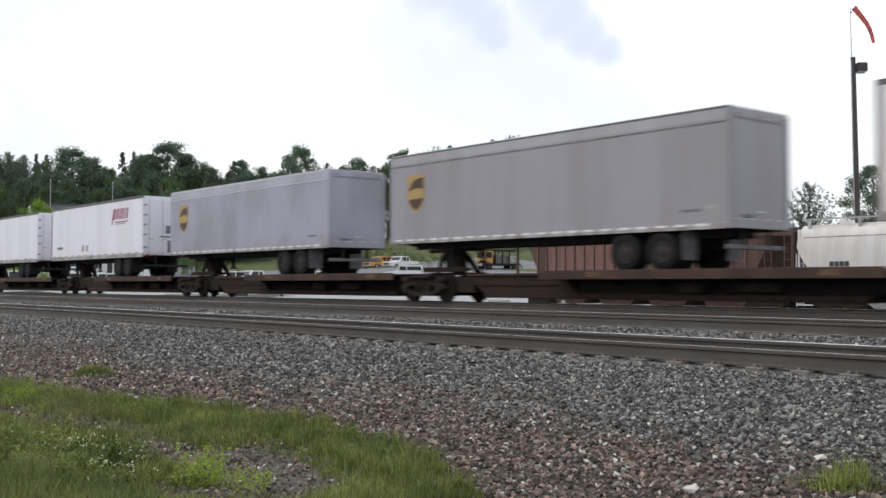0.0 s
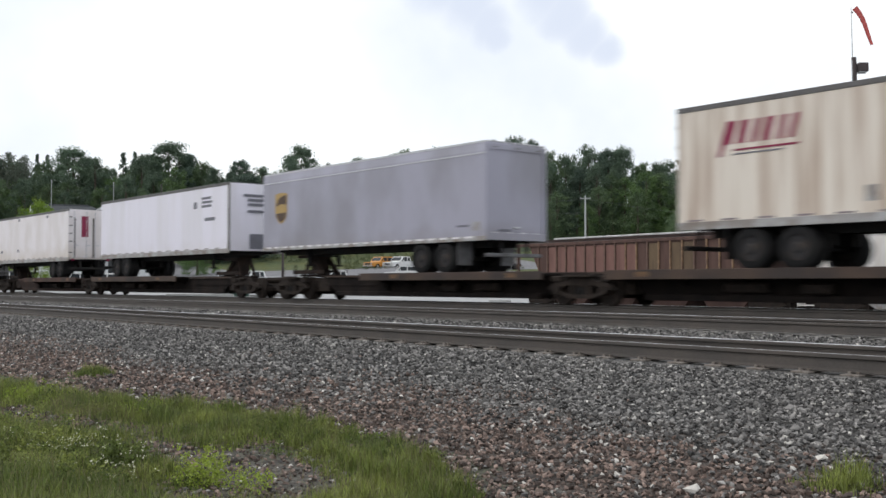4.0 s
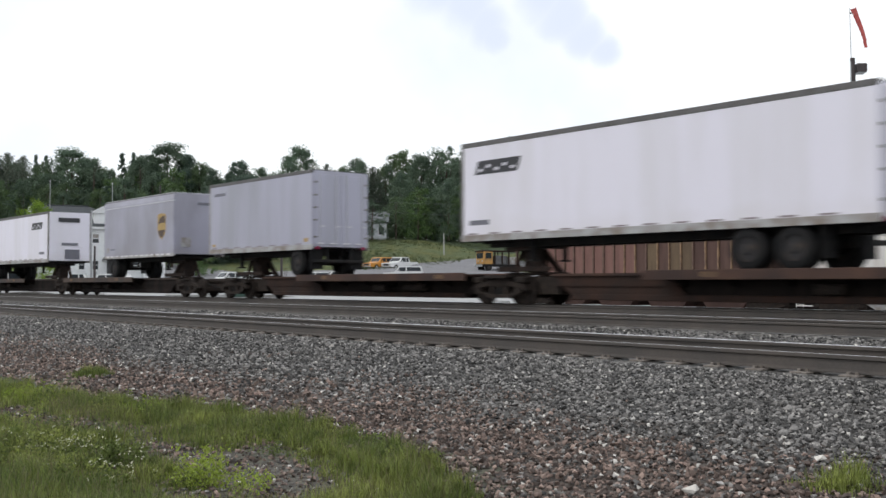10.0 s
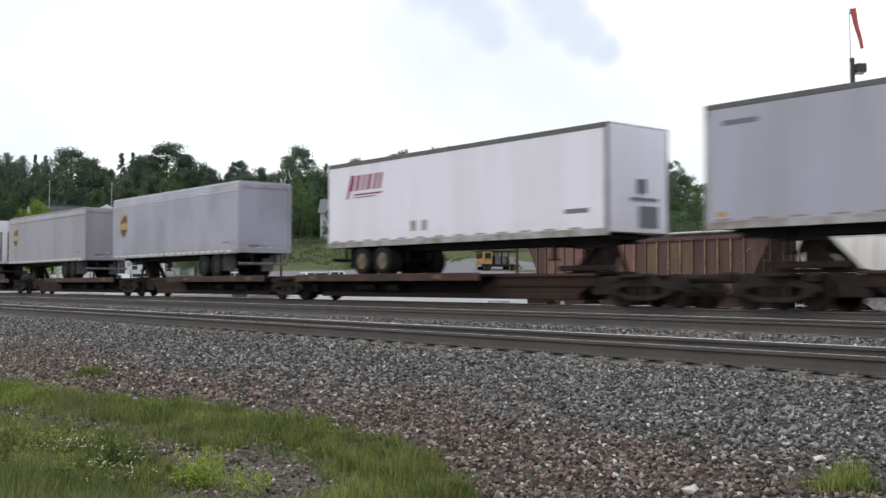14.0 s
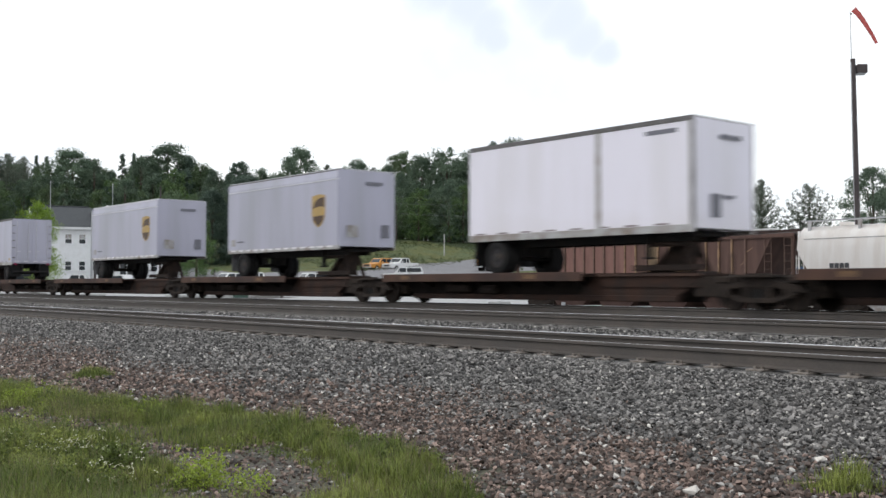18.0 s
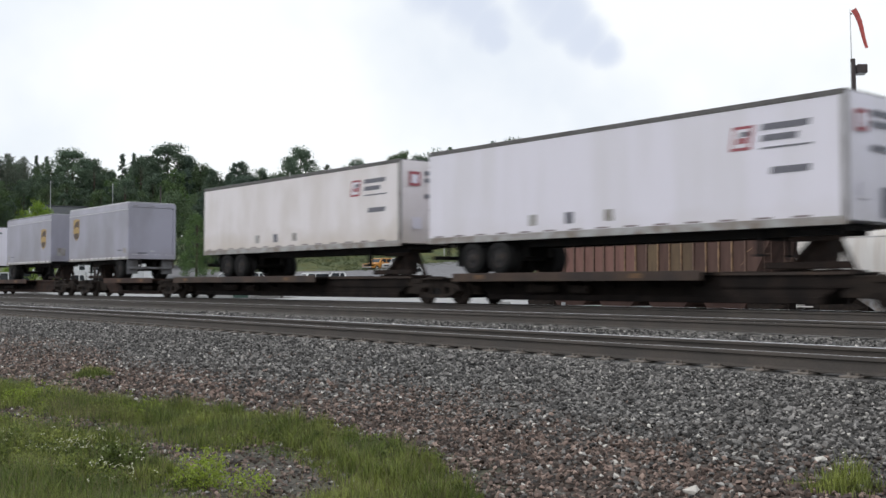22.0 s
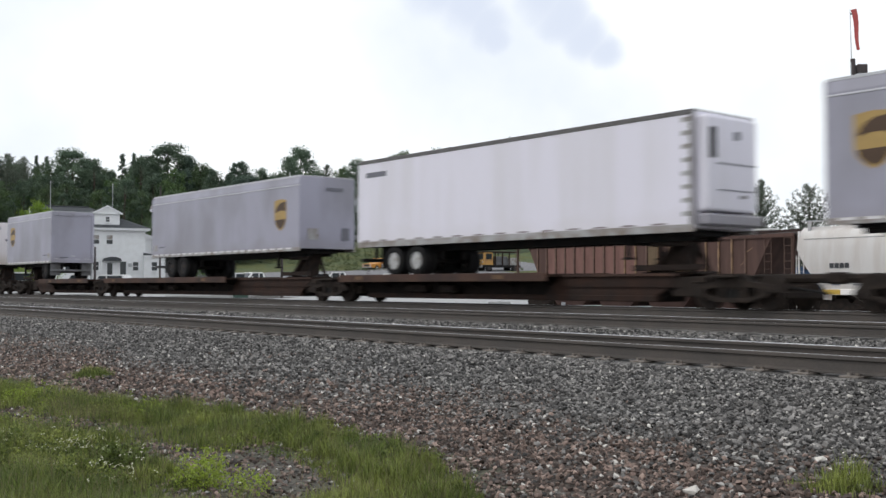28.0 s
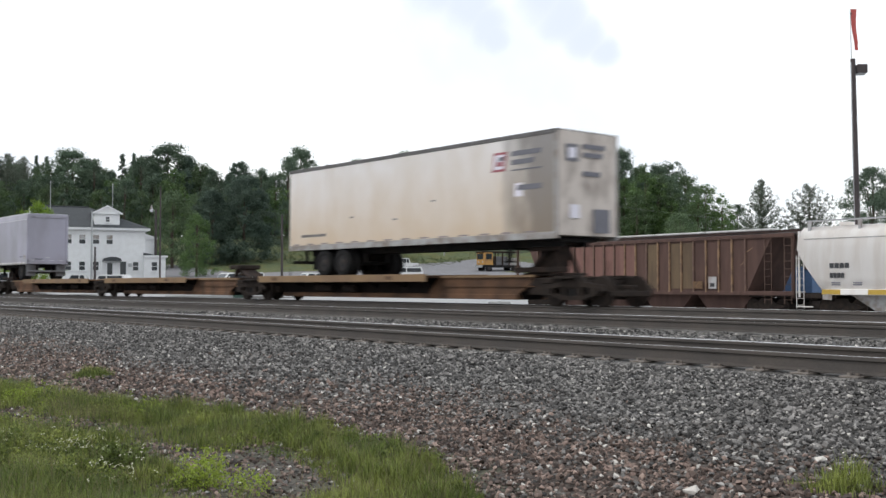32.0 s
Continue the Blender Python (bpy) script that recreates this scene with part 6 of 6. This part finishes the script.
    part("porch_hood", prism([(-41.15, 2.1), (-41.0, 2.4), (-40.5, 2.58), (-39.7, 2.58), (-39.2, 2.4), (-39.05, 2.1), (-39.3, 2.16), (-40.9, 2.16)], -1.1, .0), M["shingle"], t)
    part("porch_post", rod((-41.4, -1.0, -.8), (-41.4, -1.0, 2.2), .06), M["wall_white"], t)
    # side wings
    wing = part("side_wing", box(x1, x1 + 1.35, 1.0, 7, -1, 4.9), M["wall_white"], t)
    part("wing_roof", prism([(x1, 5.6), (x1 + 1.7, 5.0), (x1 + 1.7, 4.85), (x1, 4.85)], .7, 7.3), M["wall_white"], wing)
    low = part("lean_to", box(x1 - .1, x1 + 2.45, -.6, 4, -1, 2.6), M["wall_white"], t)
    part("lean_to_roof", prism([(x1 - .2, 2.6), (x1 + 2.7, 2.6), (x1 + 2.7, 2.82), (x1 - .2, 2.82)], -.8, 4.2), M["wall_white"], low)
    part("roof_sheet", prism([(x1 - .1, 2.83), (x1 + 1.7, 2.83), (x1 - .1, 3.15)], -.2, 4.0), M["shingle"], low)
    sash_window(low, x1 + .8, x1 + 1.42, 1.0, 2.0, -.6)
    part("chimney", box(x0 + 3, x0 + 3.8, 5, 5.8, hgt + 2, hgt + 3.1), M["concrete"], t)
    part("meter_box", box(-38.15, -37.75, -.3, .0, 1.45, 1.85), M["galv"], t)


white_building()


def hill_house():
    d, x0, x1 = 182.0, -21.6, -10.0
    z0 = 8.7
    t = thing("hillside_house", town(0, d, z0), "small white house with grey roof among trees", "house")
    part("wall", box(x0, x1, 0, 8, -2, 2.9), M["house_grey"], t)
    part("upper_wall", box(x0, x0 + 6.5, .0, 7, 2.9, 4.6), M["house_grey"], t)
    part("roof", prism([(-.4, 4.5), (3.6, 7.3), (7.4, 4.5)], x0 - .4, x0 + 6.9, axis="x"), M["shingle_pale"], t)
    part("lower_roof", prism([(-.4, 2.9), (4, 5.0), (8.4, 2.9)], x0 + 6.4, x1 + .4, axis="x"), M["shingle_pale"], t)
    for x in (x0 + 1, x0 + 3, x0 + 5, x0 + 8, x0 + 10.3):
        sash_window(t, x, x + .9, .7, 2.1)
    for x in (x0 + 1.6, x0 + 4.2):
        sash_window(t, x, x + .8, 3.2, 4.3)
    part("porch", box(x0 + 6, x1, -1.6, 0, -.4, -.1), M["concrete"], t)
    for x in (x0 + 6.2, x0 + 8.8, x1 - .3):
        part("porch_post", box(x, x + .12, -1.5, -1.4, -.1, 2.4), M["house_grey"], t)


hill_house()
for sd, dd, hh, sx in ((-15.8, 177, 6.6, 1), (-12.2, 178, 7.0, 70), (-19.6, 179, 5.2, 30), (-17.4, 178.5, 5.6, 55), (-13.8, 178, 6.0, 15)):
    tree_at(broad_tree(61 + sx, 18, 5.0, "leaf", per=110, clumps=80, low=.15, label="thin leafy tree in front of the house"), sd, dd, hh, sx)

# ================= vehicles in the lot =================


def wheels_of(t, xs, r, w, y0, y1, hub="hub"):
    for x in xs:
        for y in (y0, y1):
            wh = part("wheel", rod((x, y - w / 2, r), (x, y + w / 2, r), r, None, 16), M["rubber"], t)
            part("rim", rod((x, y - w / 2 - .01, r), (x, y + w / 2 + .01, r), r * .55, None, 10), M[hub], wh)


def pickup(m, paint, label, cap=False, van=False):
    """A pickup or sport wagon, nose towards -x."""
    t = thing("pickup_truck" if not van else "van", m, label, "vehicle", "vehicles in the lot")
    W = 1.85
    if van:
        prof = [(0, .35), (0, .95), (.7, 1.15), (1.35, 1.95), (5.1, 2.0), (5.25, .9), (5.25, .35)]
    elif cap:
        prof = [(0, .38), (.02, .9), (1.35, 1.02), (1.95, 1.68), (4.5, 1.72), (4.75, 1.0), (4.78, .38)]
    else:
        prof = [(0, .4), (.02, .95), (1.5, 1.08), (2.1, 1.75), (3.45, 1.75), (3.75, 1.12), (5.4, 1.12), (5.42, .45)]
    bm = prism(prof, 0, W)
    bmesh.ops.bevel(bm, geom=bm.edges[:], offset=.05, segments=2, affect="EDGES")
    part("body", bm, M[paint], t)
    top = prof[3][1]
    wx = prof[3][0]
    for y in (-.012, W + .002):
        part("side_window", prism([(wx - .28, 1.12), (wx + .05, top - .1), (wx + .75, top - .1), (wx + .75, 1.12)], y, y + .01), M["pane"], t)
        part("side_window", prism([(wx + .85, 1.12), (wx + .85, top - .1), (prof[4][0] - .12, top - .1), (prof[4][0] - (.0 if not van else .4), 1.12)], y, y + .01), M["pane"], t)
    a, b = Vector((prof[2][0] + .12, 0, prof[2][1] + .1)), Vector((wx - .06, 0, top - .08))
    part("windscreen", prism([(a.x - .03, a.z), (b.x - .03, b.z), (b.x + .02, b.z), (a.x + .02, a.z)], .15, W - .15), M["pane"], t)
    part("bumper", box(-.08, .08, .05, W - .05, .38, .56, .02), M["galv"], t)
    part("grille", box(-.03, .02, .45, W - .45, .6, .85, .02), M["black"], t)
    for y in (.12, W - .36):
        part("headlight", box(-.035, .03, y, y + .24, .64, .84, .02), M["galv"], t)
    part("tail_light", box(prof[-1][0] - .02, prof[-1][0] + .03, .08, .2, .7, .95), M["red"], t)
    part("mirror", box(wx - .1, wx, -.2, -.02, 1.12, 1.3, .02), M[paint], t)
    wheels_of(t, (.95, prof[-1][0] - 1.05), .37, .24, .1, W - .1)
    return t


def at_lot(side, d, turn):
    x, y = (TOWN @ Vector((side, d, 0))).xy
    return town(side, d, ground_z(x, y), turn)


pickup(at_lot(-10.4, 150, 48) @ Matrix.Scale(1.12, 4), "car_orange", "orange sport wagon parked below the grass bank", cap=True)
pickup(at_lot(-7.5, 150, 50) @ Matrix.Scale(1.12, 4), "car_white", "white pickup parked beside the orange wagon")
pickup(at_lot(-24.2, 108, 40), "car_white", "white sport wagon parked in the lot", cap=True)
pickup(at_lot(-21.8, 108, 42), "car_white", "white pickup parked among others in the lot")
pickup(at_lot(-15.9, 108, 30), "car_white", "white wagon parked in the lot", cap=True)
pickup(at_lot(-13.7, 108, 14), "car_white", "white pickup seen from the side in the lot")
pickup(at_lot(-46.2, 104, 15), "car_white", "white van near the building", van=True)
pickup(at_lot(-39.8, 104, 12), "car_white", "white pickup in front of the building")
pickup(at_lot(-36.6, 104, -8), "car_white", "white wagon in front of the building", cap=True)


pickup(at_lot(-7.0, 120, 4), "car_white", "white sport wagon standing on the stone-dust lane", cap=True)


def work_truck():
    t = thing("work_machine", at_lot(5.6, 143, 28), "yellow rail maintenance machine with open cab", "machine")
    part("chassis", box(0, 6.2, .1, 2.3, .65, .95, .03), M["chassis"], t)
    cab = part("cab", box(.2, 1.7, .15, 2.25, .95, 2.75, .06), M["car_yellow"], t)
    part("windscreen", box(.18, .2, .35, 2.05, 1.75, 2.55), M["pane"], cab)
    part("side_window", box(.5, 1.45, .13, .15, 1.75, 2.55), M["pane"], cab)
    part("roof", box(.0, 5.9, .1, 2.3, 2.72, 2.88, .03), M["rust"], t, "rusty brown roof")
    for x in (2.0, 3.2, 4.3, 5.7):
        part("post", box(x, x + .14, .15, .29, .95, 2.75), M["rust"], t)
    part("engine_box", box(2.3, 4.2, .4, 2.0, .95, 2.2, .06), M["flapgrey"], t)
    part("hopper_bin", box(4.4, 5.9, .3, 2.1, .95, 2.0, .05), M["paletrim"], t)
    part("bumper", box(-.15, .05, .2, 2.2, .6, .9, .03), M["galv"], t)
    for y in (.5, 1.6):
        part("headlight", rod((.12, y, 1.4), (.2, y, 1.4), .13, None, 10), M["galv"], t)
    part("exhaust", rod((3.0, 1.0, 2.2), (3.0, 1.0, 2.7), .07), M["chassis"], t)
    wheels_of(t, (1.0, 5.2), .48, .32, .2, 2.2, "hubdark")


work_truck()


def lot_bits():
    for sd, d, w, h, lb in ((-33.6, 92, 3.4, .35, "pale concrete barrier beside the siding"), (-23.8, 88, 5.8, .4, "low pale concrete block row"), (2.6, 60, 1.4, .45, "pale concrete block by the lot")):
        t = thing("concrete_block", at_lot(sd, d, 4), lb, "barrier")
        part("block", prism([(0, 0), (w, 0), (w - .08, h), (.08, h)], 0, .5), M["concrete"], t)
        part("lifting_loop", rod((w / 2 - .1, .25, h), (w / 2 + .1, .25, h + .04), .02, None, 5), M["galv"], t)
    t = thing("signal_cabinet", at_lot(-18.7, 90, 6), "dark green trackside signal cabinet", "cabinet")
    part("body", box(0, 1.6, 0, .8, .1, 1.5, .03), M["green_box"], t)
    part("door", box(.1, 1.5, -.03, 0, .2, 1.4, .01), M["green_box"], t)
    part("base", box(-.1, 1.7, -.1, .9, 0, .1), M["concrete"], t)
    t = thing("pipe_stack", at_lot(4.0, 58, 8), "pale pipes and fittings lying in the lot", "pipes")
    for i in range(4):
        part("pipe", rod((i * .06, i * .22, .12), (2.6 + i * .1, i * .22, .12), .11, None, 10), M["paletrim"], t)
    part("valve", rod((2.9, .2, .0), (2.9, .2, .45), .12, None, 8), M["galv"], t)


lot_bits()


# ================= what moves =================


def motions():
    for ob, m0 in moving:
        walk(ob, [(t, Matrix.Translation((-SPEED * t, 0, 0)) @ m0) for t in (0, 8, 16, 24, 32)])
    # the wheels roll on the rails while they pass the place
    for s, ob in truck_used:
        a, z = max(0.0, s / SPEED - .1), min(32.0, (s + 86) / SPEED)
        if z <= a:
            continue
        times = [frame(a) + k for k in range(int((z - a) * FPS) + 1)]
        for ws in [o for o in ob.children if o.name.startswith("wheelset")]:
            x = ws.location.x
            rows = [(0, 0)] if times[0] > 1 else []
            rows += [((f - 1) / FPS, k) for k, f in enumerate(times)]
            rows += [(32, len(times) - 1)] if times[-1] < frame(32) else []
            walk(ws, [(tt, pose(x, 0, .435, 0, -math.degrees(SPEED * k / FPS / .435), 0)) for tt, k in rows])
    # the streamer lifts and falls in the wind
    LIFT = [(0, 28), (2, 34), (4, 24), (6, 30), (7.5, 38), (9, 22), (11, 16), (12, 20), (13, 4), (14, 12), (15.5, 25), (17, 30), (19, 34), (21, 26), (22, 18), (23, 10), (25, 20), (26.5, 12), (28, 6), (29.5, 12), (31, 4), (32, 3)]
    for i, seg in enumerate(SEG):
        rows = []
        for t, a in LIFT:
            a *= 1.2
            x, z = 0.0, 0.0
            for k in range(i):
                b = radians(a * (1.15 - .12 * k) + 6 * math.sin(t * 2.1 + k))
                x, z = x + .42 * math.sin(b), z - .42 * math.cos(b)
            b = a * (1.15 - .12 * i) + 6 * math.sin(t * 2.1 + i)
            rows.append((t, pose(x, 0, z + .29, 0, -b, 0)))
        walk(seg, rows)


motions()
